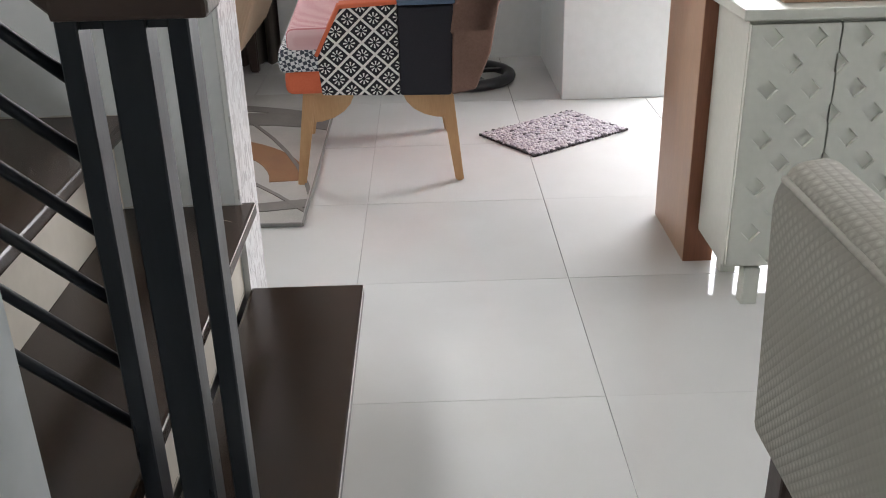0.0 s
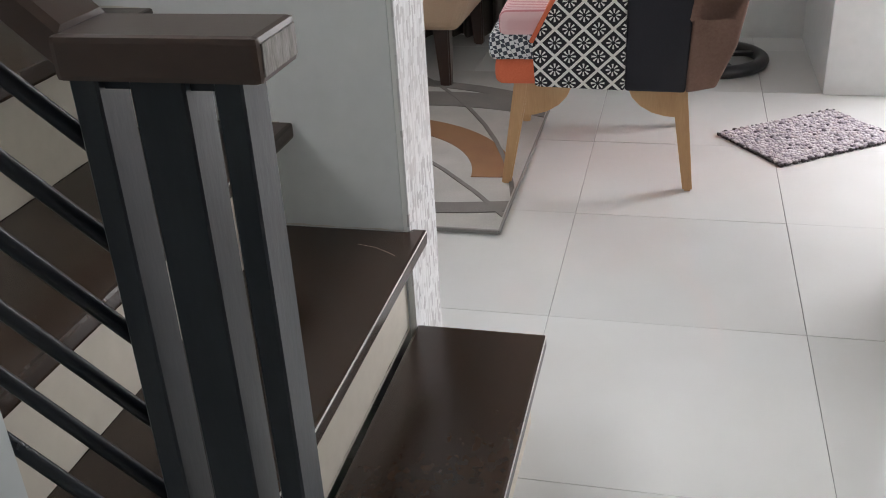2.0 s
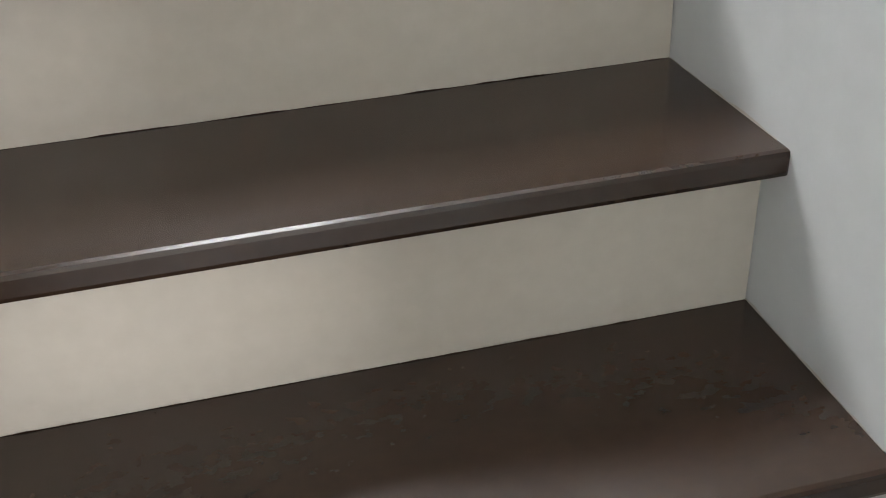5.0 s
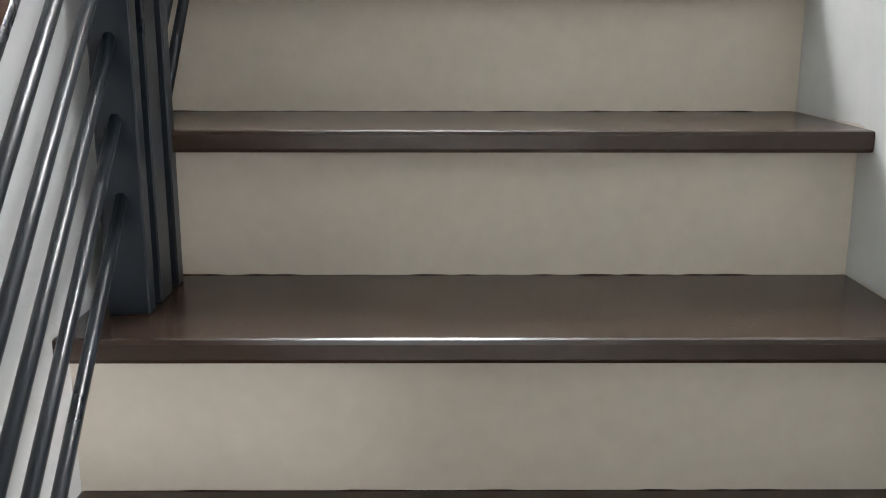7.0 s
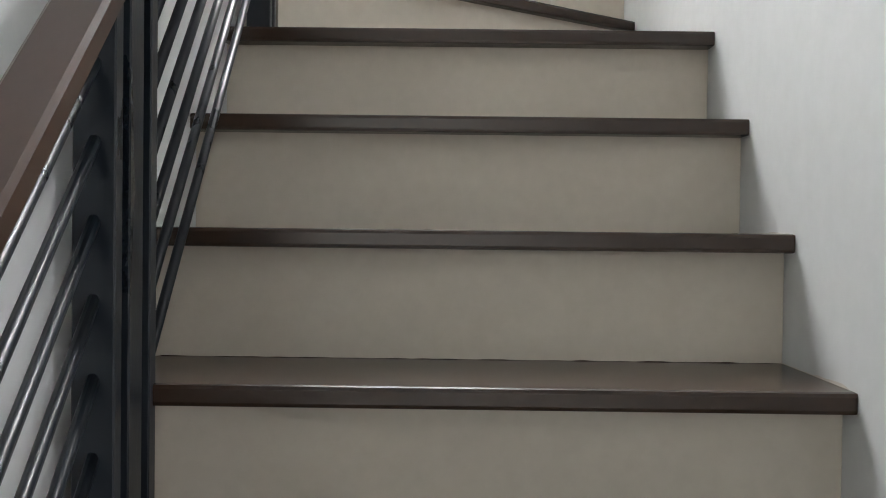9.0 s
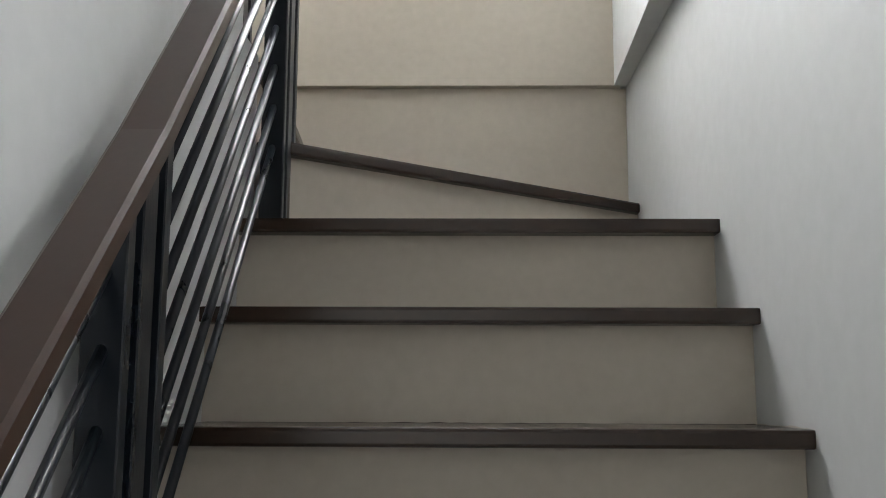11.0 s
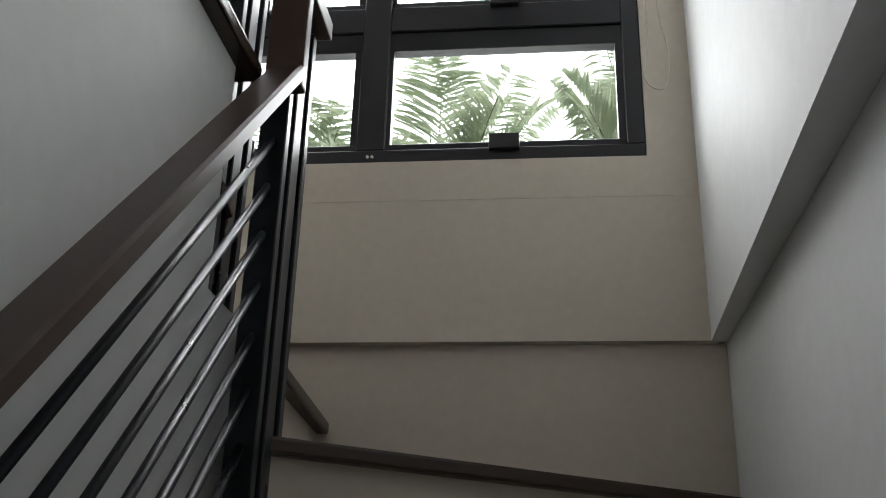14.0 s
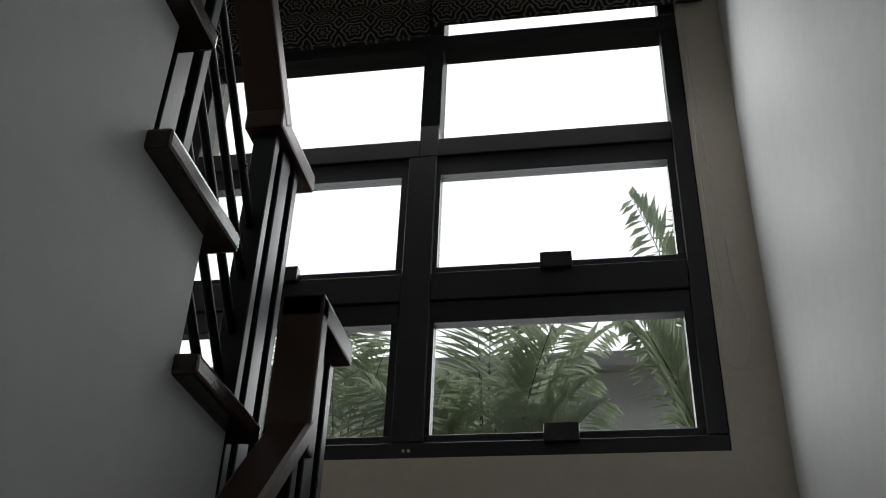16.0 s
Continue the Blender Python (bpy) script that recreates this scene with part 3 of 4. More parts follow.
roman_blind(-1.72, -0.922, 4.285, 4.95, 2.529)
roman_blind(-0.914, -0.09, 4.335, 4.95, 2.529)
cord = thing("blind_cord", label="pale looped blind cord hanging beside the window", category="cord")
cu = bpy.data.curves.new("cord", "CURVE")
cu.dimensions, cu.bevel_depth, cu.bevel_resolution = "3D", 0.0022, 2
sp = cu.splines.new("BEZIER")
pts = ((-0.163, 4.9), (-0.16, 4.15), (-0.148, 3.3), (-0.128, 3.113), (-0.104, 3.15), (-0.118, 3.4), (-0.15, 4.1), (-0.156, 4.9))
sp.bezier_points.add(len(pts) - 1)
for bp, (x, z) in zip(sp.bezier_points, pts):
    bp.co, bp.handle_left_type, bp.handle_right_type = (x, 2.538, z), "AUTO", "AUTO"
cu.materials.append(CORD)
co = new("cord", cu)
co.parent = cord


# ---- outside the stair window ----
def palm(x, y, base, height, fronds, seed, spread, droop):
    t = thing("palm_tree", (x, y, -0.05), label="green feathery palm standing outside the stair window", category="palm", group="garden palms")
    rn = random.Random(seed)
    part("trunk", rod((0, 0, 0), (0, 0, base), 0.09, 10, 0.06), STEM, t, smooth=True)
    stems, leaves = bmesh.new(), bmesh.new()
    for f in range(fronds):
        az = f * 2.4 + rn.uniform(-0.3, 0.3)
        out, length = spread * rn.uniform(0.5, 1.1), height * rn.uniform(0.75, 1.15)
        pts3 = []
        for s in range(15):
            q = s / 14
            rr = out * (q + 0.5 * q * q)
            pts3.append(Vector((math.cos(az) * rr, math.sin(az) * rr, base + length * (q - droop * q * q * q))))
        for s in range(14):
            a, b = pts3[s], pts3[s + 1]
            tmp = rod(a, b, 0.008 * (1 - s / 16), 5)
            me = bpy.data.meshes.new("tmp")
            tmp.to_mesh(me)
            tmp.free()
            stems.from_mesh(me)
            bpy.data.meshes.remove(me)
            if s < 2:
                continue
            d = (b - a).normalized()
            for h in range(3):
                o = a.lerp(b, h / 3)
                for sg in (-1, 1):
                    sd = d.cross(Vector((0, 0, 1))).normalized() * sg
                    if sd.length < 0.1:
                        sd = Vector((sg, 0, 0))
                    ln = 0.36 * math.sin(math.pi * (0.12 + 0.86 * s / 14)) * rn.uniform(0.8, 1.15) + 0.05
                    w2 = 0.018 * rn.uniform(0.7, 1.25)
                    tip = o + sd * ln * 0.8 + d * ln * 0.55 + Vector((0, 0, -0.22 * ln * rn.random() - 0.06))
                    mid = o.lerp(tip, 0.45) + Vector((0, 0, 0.05 * ln))
                    nrm = (tip - o).cross(Vector((0, 0, 1))).normalized() * w2
                    vs = [leaves.verts.new(p) for p in (o, mid + nrm, tip, mid - nrm)]
                    rid = leaves.verts.new(mid + Vector((0, 0, -0.006)))
                    for i in range(4):
                        leaves.faces.new((vs[i], vs[(i + 1) % 4], rid))
    part("frond_stems", stems, STEM, t, smooth=True)
    tagged(part("crown", leaves, LEAF, t, "narrow green leaflets"), kind="stuff")


palm(-1.0, 4.6, 2.85, 1.85, 28, 3, 0.42, 0.26)
palm(-1.75, 4.8, 2.9, 1.9, 24, 8, 0.5, 0.32)
palm(0.12, 4.4, 2.9, 2.2, 20, 5, 0.32, 0.2)
house = thing("neighbour_house", (-1, 11, -0.05), label="pale plastered house with a flat roof edge behind the palms", category="house")
part("wall", box(-7, 7, 0, 5, 0, 7.1), FACADE, house)
part("roof", box(-7.15, 7.15, -0.15, 5.1, 7.1, 7.32, 0.02), ROOFEDGE, house)

glow, gn, gl, gb = material("white_sky_glow")
gb.inputs["Base Color"].default_value = (0, 0, 0, 1)
gb.inputs["Emission Color"].default_value, gb.inputs["Emission Strength"].default_value = (1, 1, 1, 1), 10.0
tagged(part("backdrop", box(-160, 160, 90, 91, -20, 150), glow), "plain white overcast sky beyond the garden", "sky", kind="structure")

# ---- floor ----
TS = 0.563
tagged(part("floor", prism([(-4.3, -4.2, -0.06), (3.0, -4.2, -0.06), (3.0, 3.02, -0.06), (-2.07, 3.02, -0.06), (-2.07, 0.12, -0.06), (-4.3, 0.12, -0.06)], (0, 0, 0.055)), GROUT), "glossy pale ceramic floor tiles with thin joints", "floor", kind="structure")
floor = bpy.data.objects["floor"]
tile_mesh = part("tile", box(0.0006, TS - 0.0006, 0.0006, TS - 0.0006, -0.012, 0.0, 0.0006, 1), TILE, floor)
fr = pose(-0.164, -0.76, 0)
rn = random.Random(2)
first = True
for i in range(-8, 7):
    for j in range(-7, 8):
        c = fr @ Vector(((i + 0.5) * TS, (j + 0.5) * TS, 0))
        if not (-4.3 < c.x < 2.95 and -4.1 < c.y < 3.0) or (c.x < -2.07 and c.y > 0.12):
            continue
        ob = tile_mesh if first else tile_mesh.copy()
        if not first:
            scene.collection.objects.link(ob)
        first = False
        ob.matrix_basis = fr @ pose(i * TS, j * TS, rn.uniform(-0.0006, 0), rn.uniform(-0.05, 0.05), rn.uniform(-0.05, 0.05), 0)


# ---- single mosaic strips ----
strip_mesh = {}
for x0, z, h in near:
    if h not in strip_mesh:
        ob = part("mosaic_strip", box(0, (MW - 0.002) / cols - 0.0003, 0, 0.004, 0, h - 0.0003), MOSAICPIECE, w)
        strip_mesh[h] = ob.data
    else:
        ob = new("mosaic_strip", strip_mesh[h])
        ob.parent = w
    ob.location = (x0, rng.uniform(-0.0002, 0.0002), z)


# ---- living room ----
def tapered_leg(a, b, w0, w1):
    """Square leg from its foot a to its top b, narrower at the foot."""
    a, b = Vector(a), Vector(b)
    bm = bmesh.new()
    lo = [bm.verts.new(a + Vector((sx * w0 / 2, sy * w0 / 2, 0))) for sx, sy in ((-1, -1), (1, -1), (1, 1), (-1, 1))]
    hi = [bm.verts.new(b + Vector((sx * w1 / 2, sy * w1 / 2, 0))) for sx, sy in ((-1, -1), (1, -1), (1, 1), (-1, 1))]
    bm.faces.new(lo[::-1]), bm.faces.new(hi)
    for i in range(4):
        bm.faces.new((lo[i], lo[(i + 1) % 4], hi[(i + 1) % 4], hi[i]))
    bmesh.ops.bevel(bm, geom=list(bm.edges), offset=0.005, segments=2, affect="EDGES")
    return bm


def padded(points, lift, bevel):
    bm = prism(points, lift)
    bmesh.ops.bevel(bm, geom=list(bm.edges), offset=bevel, segments=4, affect="EDGES", profile=0.5)
    return bm


def patchwork_chair():
    c = thing("patchwork_armchair", (1.42, -0.225, 0), 2.6, (1.07, 1.05, 1.0), label="patchwork armchair with floral, black and brown panels on beech legs", category="armchair")
    side = {"floral": [(0.165, 0.325), (0.172, 0.44), (0.14, 0.53), (0.095, 0.592), (0.05, 0.61), (-0.07, 0.595), (-0.07, 0.315)],
            "black": [(-0.07, 0.315), (-0.07, 0.595), (-0.14, 0.588), (-0.235, 0.598), (-0.225, 0.31)],
            "brown": [(-0.225, 0.31), (-0.235, 0.598), (-0.3, 0.63), (-0.375, 0.62), (-0.345, 0.44), (-0.3, 0.325)]}
    tone = {"floral": FLORAL, "black": BLACK, "brown": BROWN}
    says = {"floral": "black and white floral woven panel", "black": "plain black velvet panel", "brown": "brown velvet panel"}
    for x0, nm in ((-0.31, "side_panel"), (0.25, "side_panel")):
        for key, pts in side.items():
            part(nm, padded([(x0, y, z) for y, z in pts], (0.06, 0, 0), 0.008), tone[key] if x0 < 0 else BLUE, c, says[key] if x0 < 0 else "blue cloth panel")
    part("arm_piping", beam((-0.28, 0.175, 0.45), (-0.28, 0.1, 0.6), 0.064, 0.012, 0.004), ORANGE, c, "orange cloth edging")
    part("arm_piping", beam((-0.28, 0.1, 0.6), (-0.28, -0.07, 0.608), 0.064, 0.014, 0.004), ORANGE, c, "orange cloth edging")
    part("arm_piping", beam((-0.28, -0.07, 0.604), (-0.28, -0.24, 0.604), 0.064, 0.014, 0.004), BLUE, c, "blue cloth edging")
    part("seat_base", box(-0.3, 0.3, -0.28, 0.275, 0.325, 0.405, 0.03, 4), ORANGE, c, "orange cloth seat front", True)
    part("seat_band", box(-0.302, 0.302, 0.0, 0.29, 0.395, 0.475, 0.028, 4), HOUND, c, "houndstooth cloth seat edge", True)
    part("seat_cushion", box(-0.298, 0.298, -0.24, 0.262, 0.455, 0.535, 0.03, 4), PINK, c, "pink striped cloth seat cushion", True)
    for x0, x1, m, z0, z1 in ((-0.31, -0.1, BROWN, 0.5, 0.72), (-0.1, 0.12, ORANGE, 0.5, 0.72), (0.12, 0.31, BLUE, 0.5, 0.72), (-0.31, -0.1, BLACK, 0.72, 0.95), (-0.1, 0.12, BROWN, 0.72, 0.95), (0.12, 0.31, FLORAL, 0.72, 0.95)):
        d0, d1 = -0.3 * (z0 - 0.5), -0.3 * (z1 - 0.5)
        part("backrest_panel", padded([(x0, -0.21 + d0, z0), (x0, -0.21 + d1, z1), (x0, -0.345 + d1, z1), (x0, -0.345 + d0, z0)], (x1 - x0, 0, 0), 0.012), m, c)
    part("apron", box(-0.25, 0.25, 0.2, 0.222, 0.29, 0.33, 0.003), BEECH, c)
    part("apron", box(-0.25, -0.228, -0.27, 0.22, 0.305, 0.335, 0.003), BEECH, c)
    for sx in (-1, 1):
        part("leg", tapered_leg((sx * 0.255, 0.255, 0), (sx * 0.24, 0.205, 0.33), 0.026, 0.042), BEECH, c)
        part("leg", tapered_leg((sx * 0.255, -0.25, 0), (sx * 0.24, -0.21, 0.33), 0.026, 0.042), BEECH, c)
        for y0, sg in ((0.2, -1), (-0.205, 1)):
            pts = [(y0 + sg * 0.0, 0.22)] + [(y0 + sg * 0.13 * math.sin(a), 0.325 - 0.105 * math.cos(a)) for a in (0.2, 0.5, 0.8, 1.1, 1.4)] + [(y0 + sg * 0.13, 0.333), (y0, 0.333)]
            part("bracket", prism([(sx * 0.24 - 0.012, y, z) for y, z in pts], (0.024, 0, 0), 0.002), BEECH, c)


def sofa():
    c = thing("sofa", (2.0, 0.3, 0), 0, (1.15, 1.15, 1.2), label="tan upholstered sofa on dark tapered wooden legs", category="sofa")
    part("base", box(0, 0.7, 0.1, 1.9, 0.2, 0.31, 0.025, 3), SOFA, c, smooth=True)
    for y in (0.18, 1.02):
        part("seat_cushion", box(-0.02, 0.6, y, y + 0.82, 0.31, 0.46, 0.045, 4), SOFA, c, smooth=True)
        part("back_cushion", box(0.5, 0.7, y, y + 0.82, 0.46, 0.86, 0.05, 4), SOFA, c, smooth=True)
    part("arm", padded([(-0.02, 0.05, 0.2), (-0.02, 0.2, 0.2), (-0.02, 0.2, 0.6), (-0.02, -0.06, 0.6), (-0.02, -0.05, 0.45)], (0.72, 0, 0), 0.03), SOFA, c)
    part("arm", padded([(-0.02, 1.85, 0.2), (-0.02, 2.0, 0.45), (-0.02, 2.0, 0.6), (-0.02, 1.82, 0.6), (-0.02, 1.82, 0.2)], (0.72, 0, 0), 0.03), SOFA, c)
    part("backrest", box(0.66, 0.74, 0.1, 1.9, 0.2, 0.85, 0.02, 3), SOFA, c)
    for x in (0.06, 0.62):
        for y in (0.12, 1.85):
            part("leg", tapered_leg((x - 0.01, y - 0.01, 0), (x, y, 0.22), 0.036, 0.058), DARKWOOD, c)


def curtain(x, y0, y1):
    c = thing("curtain", (x, y0, 0), 4, label="brown and grey striped curtain hanging to the floor", category="curtain")
    bm = bmesh.new()
    n, rows = 70, 8
    grid = []
    for j in range(rows + 1):
        z = 0.03 + 2.5 * j / rows
        grid.append([bm.verts.new((0.035 * math.sin(i * 0.95 + 0.12 * j) + 0.012 * math.sin(i * 0.31), (y1 - y0) * i / n, z)) for i in range(n + 1)])
    for j in range(rows):
        for i in range(n):
            bm.faces.new((grid[j][i], grid[j][i + 1], grid[j + 1][i + 1], grid[j + 1][i]))
    bmesh.ops.solidify(bm, geom=bm.faces[:], thickness=0.003)
    part("cloth", bm, CURTAIN, c, smooth=True)
    part("rod", rod((0, -0.1, 2.55), (0, y1 - y0 + 0.1, 2.55), 0.012), DARKWOOD, c, smooth=True)


def ring(r0, r1, h, z, a0=0.0, a1=2 * math.pi, cx=0.0, cy=0.0, n=48):
    """A flat band bent along a circle."""
    bm = bmesh.new()
    full = abs(a1 - a0) > 6.2
    rows = []
    for i in range(n + (0 if full else 1)):
        a = a0 + (a1 - a0) * i / n
        c, q = math.cos(a), math.sin(a)
        rows.append([bm.verts.new((cx + r * c, cy + r * q, zz)) for r, zz in ((r0, z), (r1, z), (r1, z + h), (r0, z + h))])
    for i in range(n):
        p, q = rows[i], rows[(i + 1) % len(rows)]
        for k in range(4):
            bm.faces.new((p[k], q[k], q[(k + 1) % 4], p[(k + 1) % 4]))
    if not full:
        bm.faces.new(rows[0]), bm.faces.new(rows[-1][::-1])
    bmesh.ops.recalc_face_normals(bm, faces=bm.faces)
    return bm


def fan_base():
    c = thing("fan_stand", (2.43, -0.58, 0), 0, (1.15, 1.15, 1.15), label="round black plastic stand base on the tiled floor", category="fan stand")
    bm = bmesh.new()
    n, m = 48, 10
    rows = [[bm.verts.new(((0.17 + 0.024 * math.cos(b)) * math.cos(a), (0.17 + 0.024 * math.cos(b)) * math.sin(a), 0.022 + 0.022 * math.sin(b)))
             for b in (2 * math.pi * k / m for k in range(m))] for a in (2 * math.pi * i / n for i in range(n))]
    for i in range(n):
        for k in range(m):
            bm.faces.new((rows[i][k], rows[(i + 1) % n][k], rows[(i + 1) % n][(k + 1) % m], rows[i][(k + 1) % m]))
    part("rim", bm, PLASTIC, c, smooth=True)
    part("hub", rod((0, 0, 0.0), (0, 0, 0.06), 0.045, 20, 0.03), PLASTIC, c, smooth=True)
    for a in (0.4, 1.97, 3.54, 5.11):
        part("spoke", beam((0.03 * math.cos(a), 0.03 * math.sin(a), 0.035), (0.16 * math.cos(a), 0.16 * math.sin(a), 0.026), 0.03, 0.014, 0.003), PLASTIC, c)


def rug():
    c = thing("area_rug", (0.796, -0.013, 0), 0, label="grey area rug with dark and rust coloured arcs", category="rug")
    W, H = 1.45, 2.1
    part("field", box(0.006, W, 0.006, H, 0.001, 0.012, 0.003), RUGBASE, c)
    part("binding", box(0, W + 0.004, 0.001, 0.007, 0.001, 0.0135, 0.002), RUGEDGE, c)
    part("binding", box(-0.001, 0.007, 0.007, H, 0.001, 0.0135, 0.002), RUGEDGE, c)

    def band(cx, cy, r0, r1, m, h=0.0135, label="", a0=0.0, a1=2 * math.pi):
        bm = ring(r0, r1, 0.004, h - 0.004, a0, a1, cx, cy, 90)
        for co, no in (((0.01, 0, 0), (-1, 0, 0)), ((W - 0.005, 0, 0), (1, 0, 0)), ((0, 0.01, 0), (0, -1, 0)), ((0, H - 0.005, 0), (0, 1, 0))):
            bmesh.ops.bisect_plane(bm, geom=bm.verts[:] + bm.edges[:] + bm.faces[:], plane_co=co, plane_no=no, clear_outer=True)
        left = set(bm.faces)
        while left:
            isle, todo = set(), [next(iter(left))]
            while todo:
                q = todo.pop()
                if q in isle:
                    continue
                isle.add(q)
                todo += [g for e in q.edges for g in e.link_faces if g not in isle]
            left -= isle
            piece, seen = bmesh.new(), {}
            for q in isle:
                for v in q.verts:
                    if v not in seen:
                        seen[v] = piece.verts.new(v.co)
                piece.faces.new([seen[v] for v in q.verts])
            part("arc", piece, m, c, label)
        bm.free()

    band(0.328, 0.578, 0.423, 0.548, RUGRUST, 0.0137, "rust coloured arc", -1.5, 2.2)
    band(0.1, 0.42, 0.91, 1.07, RUGDARK, 0.0140, "dark grey arc")
    band(0.0, 0.75, 1.26, 1.33, RUGDARK, 0.0143)
    band(1.95, 0.4, 1.80, 1.87, RUGDARK, 0.0146)
    band(-1.6, 2.48, 2.99, 3.004, RUGDARK, 0.0149, "thin grey line")
    band(-0.27, 2.45, 2.49, 2.504, RUGDARK, 0.0152, "thin grey line")


def rag_mat():
    c = thing("rag_mat", (1.363, -0.775, 0), -55, label="small woven rag mat in grey, pink and black", category="mat")
    rn2 = random.Random(6)
    bm = bmesh.new()
    L, W, rows = 0.463, 0.315, 26
    for i in range(rows):
        y = W * i / rows
        x = rn2.uniform(-0.006, 0.006)
        while x < L:
            ln = rn2.uniform(0.007, 0.019)
            add_box(bm, x, min(x + ln, L + 0.006 * rn2.random()), y + 0.0005, y + W / rows - 0.0005, 0.002, 0.009 + rn2.uniform(0, 0.004), 0.0025, 1)
            x += ln
    tagged(part("weave", bm, RAG, c), kind="stuff")
    part("backing", box(0, L, 0.001, W - 0.001, 0.001, 0.006), RAGEDGE, c)
    knots = bmesh.new()
    for i in range(44):
        q = (i + rn2.random()) / 44
        for x, y in ((q * L, -0.002), (q * L, W + 0.002), (-0.002, q * W), (L + 0.002, q * W)):
            r1 = rn2.uniform(0.002, 0.006)
            add_box(knots, x - r1, x + r1, y - r1, y + r1, 0.001, 0.003 + rn2.uniform(0.002, 0.008), 0.0015, 1)
    tagged(part("frayed_edge", knots, RAGEDGE, c, "dark frayed edge"), kind="stuff")


patchwork_chair()
sofa()
curtain(2.74, 0.3, 1.0)
fan_base()
rug()
rag_mat()


# ---- entry divider and cabinet ----
div = thing("room_divider", (0.481, -1.083, 0), 0, label="light brown wooden divider panel standing by the cabinet", category="divider")
part("panel", box(0, 0.333, -0.08, 0, 0.0, 2.6, 0.002), PANEL, div)
part("edge_strip", box(-0.004, 0.0, -0.08, -0.001, 0.0, 2.6, 0.001), PANELRED, div)


def diamond_door(w, h, low=True, high=True):
    """A door whose face carries staggered rows of sunk diamonds; it looks towards -x."""
    bm = bmesh.new()
    cw, ch, a, dp = w / 2, 0.058, 0.0235, 0.007
    rows = int(h / ch)
    ch = h / rows
    for j in range(rows):
        zc = (j + 0.5) * ch
        xs = [cw * 0.5, cw * 1.5] if j % 2 else [0.0, cw, 2 * cw]
        for yc in xs:
            y0, y1 = max(yc - cw / 2, 0), min(yc + cw / 2, w)
            if yc in (0.0, 2 * cw):
                if low if yc == 0.0 else high:
                    f = 1 if yc == 0.0 else -1
                    co = [bm.verts.new((0, y, z)) for y, z in ((yc, zc - ch / 2), (yc + f * cw / 2, zc - ch / 2), (yc + f * cw / 2, zc + ch / 2), (yc, zc + ch / 2))]
                    d = [bm.verts.new((0, yc + f * dy, zc + dz)) for dy, dz in ((0, -a), (a, 0), (0, a))]
                    e = [bm.verts.new((dp, yc + f * dy * 0.93, zc + dz * 0.93)) for dy, dz in ((0, -a), (a, 0), (0, a))]
                    for q in ((co[0], co[1], d[0]), (co[1], d[1], d[0]), (co[1], co[2], d[1]), (co[2], d[2], d[1]), (co[2], co[3], d[2]),
                              (d[0], d[1], e[1], e[0]), (d[1], d[2], e[2], e[1]), e):
                        bm.faces.new(q)
                    continue
                q = [bm.verts.new((0, y, z)) for y, z in ((y0, zc - ch / 2), (y1, zc - ch / 2), (y1, zc + ch / 2), (y0, zc + ch / 2))]
                bm.faces.new(q)
                continue
            co = [bm.verts.new((0, y, z)) for y, z in ((y0, zc - ch / 2), (y1, zc - ch / 2), (y1, zc + ch / 2), (y0, zc + ch / 2))]
            d = [bm.verts.new((0, yc + dy, zc + dz)) for dy, dz in ((0, -a), (a, 0), (0, a), (-a, 0))]
            e = [bm.verts.new((dp, yc + dy * 0.93, zc + dz * 0.93)) for dy, dz in ((0, -a), (a, 0), (0, a), (-a, 0))]
            for k in range(4):
                bm.faces.new((co[k], co[(k + 1) % 4], d[k]))
                bm.faces.new((co[(k + 1) % 4], d[(k + 1) % 4], d[k]))
                bm.faces.new((d[k], d[(k + 1) % 4], e[(k + 1) % 4], e[k]))
            bm.faces.new(e)
    bmesh.ops.remove_doubles(bm, verts=bm.verts, dist=0.0002)
    add_box(bm, 0.0075, 0.02, 0, w, 0, h)
    for z0, z1 in ((0, 0.0005),):
        add_box(bm, 0, 0.0075, 0, w, z0, z1)
    bmesh.ops.recalc_face_normals(bm, faces=bm.faces)
    return bm


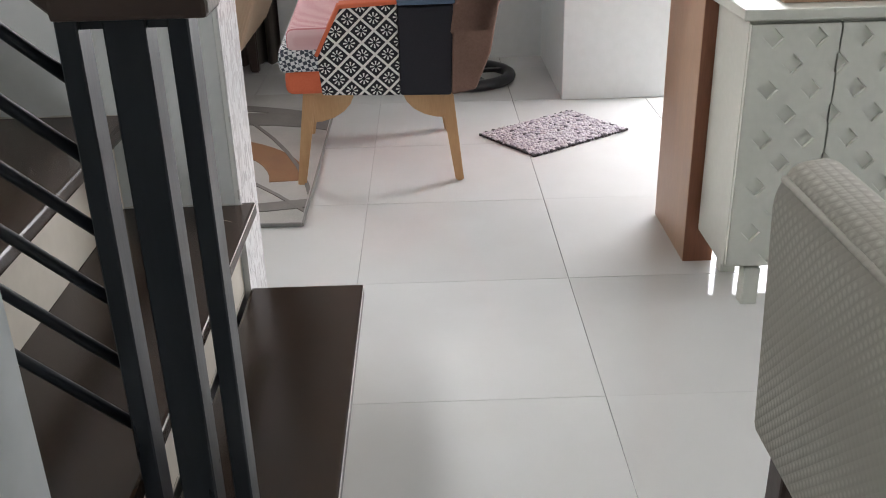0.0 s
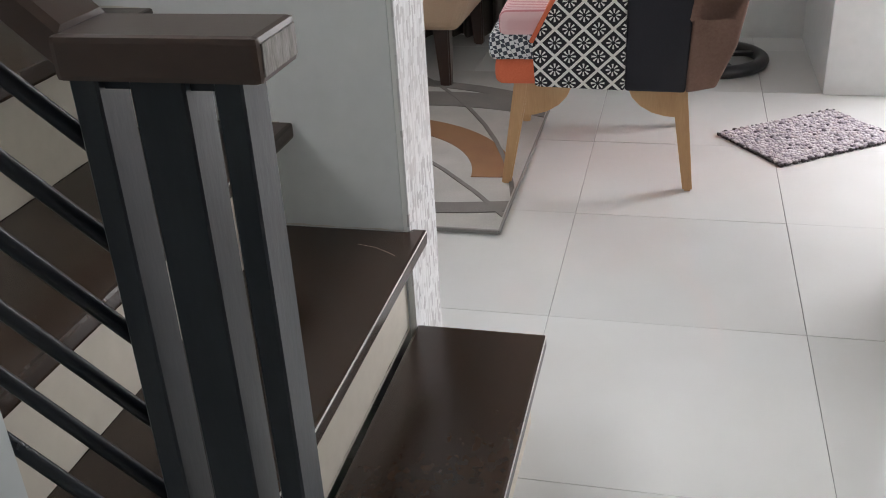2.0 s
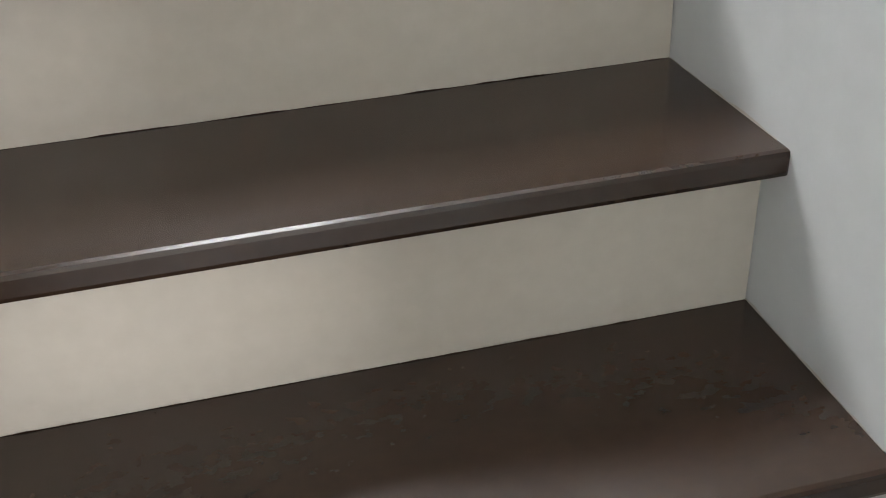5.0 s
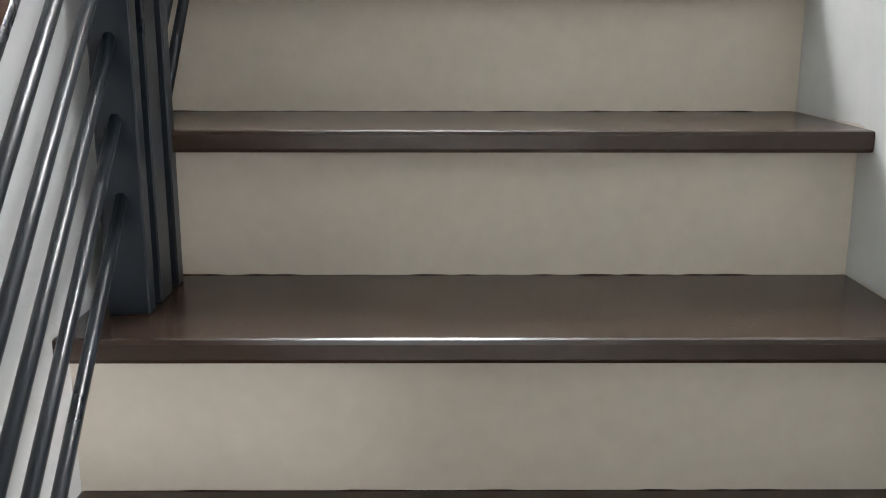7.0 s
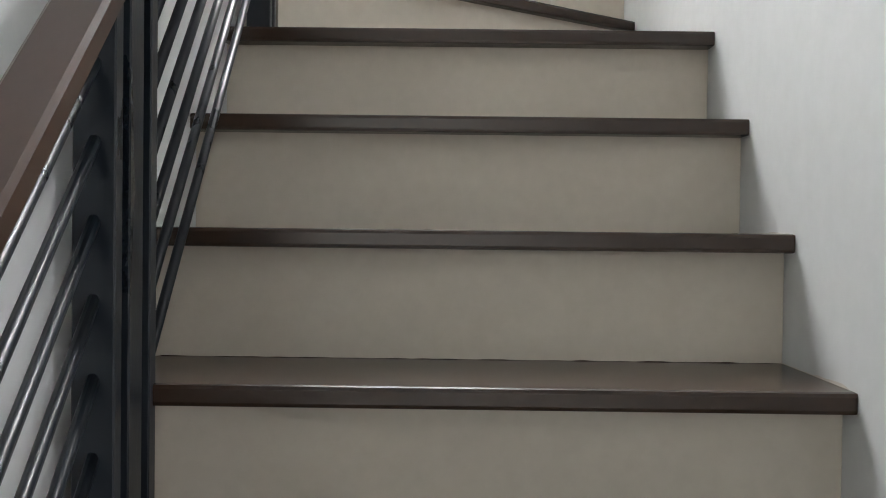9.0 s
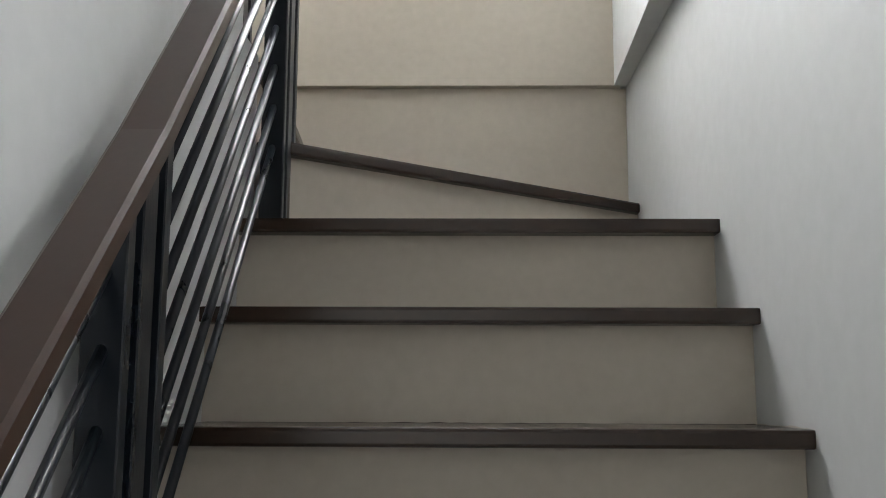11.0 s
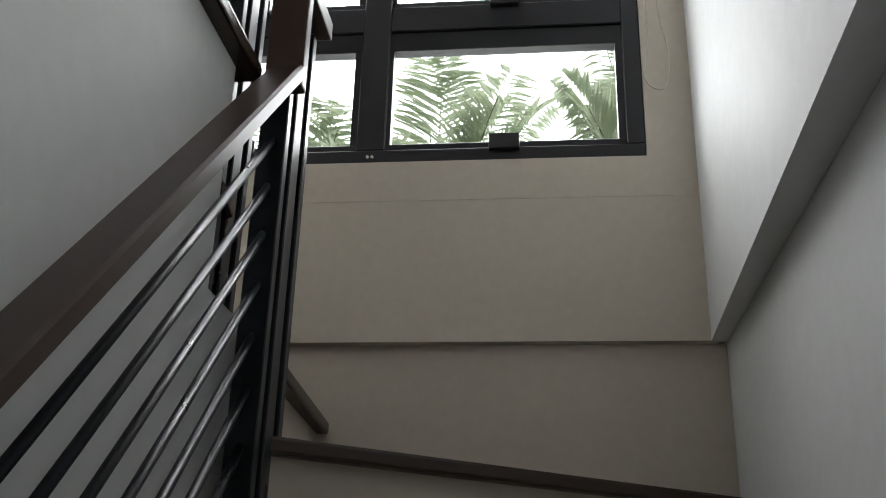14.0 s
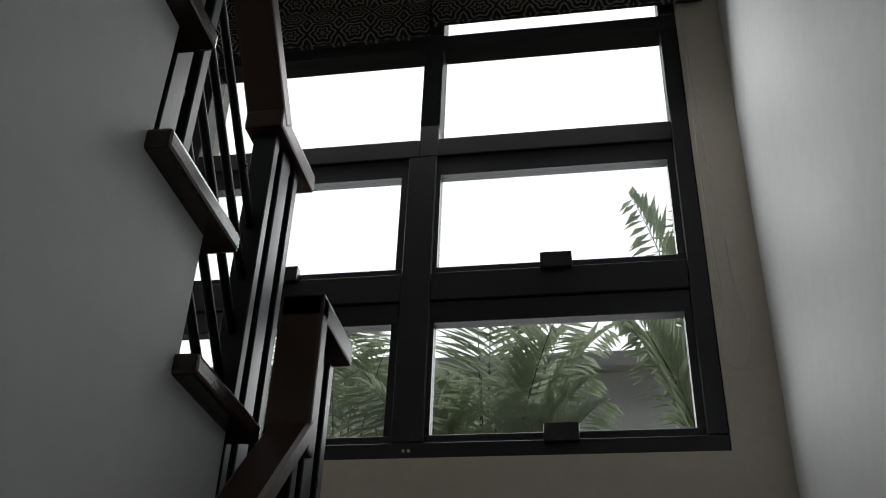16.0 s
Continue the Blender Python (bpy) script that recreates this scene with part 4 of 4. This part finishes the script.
cab = thing("shoe_cabinet", (0.222, -1.115, 0), 0, label="pale green-white cabinet with sunk diamond pattern doors", category="cabinet")
part("body", box(0.012, 0.247, -1.0, 0, 0.1, 0.707, 0.002), CABINET, cab)
part("top", box(-0.012, 0.251, -1.01, 0.02, 0.707, 0.732, 0.004), CABINET, cab)
for i in range(5):
    d = part("door", diamond_door(0.196, 0.585, i < 4, i > 0), CABINET, cab)
    d.matrix_basis = pose(-0.008, -0.198 - i * 0.2, 0.112)
for y in (-0.07, -0.95):
    for x in (0.02, 0.2):
        part("foot", box(x - 0.02, x + 0.02, y - 0.02, y + 0.02, 0, 0.1, 0.003), CABINET, cab)
box_ob = thing("wooden_tray", (0.27, -1.5, 0.733), 0, label="plain light wooden tray on the cabinet", category="tray")
part("base", box(0, 0.18, 0, 0.3, 0, 0.012, 0.002), PANEL, box_ob)
part("rim", box(0, 0.012, 0, 0.3, 0.012, 0.04, 0.002), PANEL, box_ob)


# ---- dining chair ----
def dining_chair(m):
    c = thing("dining_chair", label="dining chair with a beige dotted padded back and dark legs", category="chair")
    c.matrix_world = m
    part("backrest", padded([(0, -0.01, 0.64), (0, 0.0, 0.872), (0, -0.012, 0.9), (0, -0.048, 0.905), (0, -0.062, 0.88), (0, -0.075, 0.64)], (-0.45, 0, 0), 0.012), DINING, c, smooth=True)
    part("piping", rod((-0.012, -0.006, 0.888), (-0.44, -0.006, 0.888), 0.003, 8), DINING, c, smooth=True)
    part("seat", box(-0.46, 0.01, -0.5, -0.03, 0.42, 0.5, 0.025, 4), DINING, c, smooth=True)
    for x in (-0.022, -0.428):
        part("back_post", box(x - 0.018, x + 0.018, -0.07, -0.03, 0.4, 0.66, 0.004), DARKWOOD, c)
        part("leg", tapered_leg((x, -0.02, 0), (x, -0.04, 0.43), 0.03, 0.04), DARKWOOD, c)
        part("leg", tapered_leg((x, -0.48, 0), (x, -0.47, 0.43), 0.03, 0.04), DARKWOOD, c)


dining_chair(pose(-1.16, -0.675, -0.01))
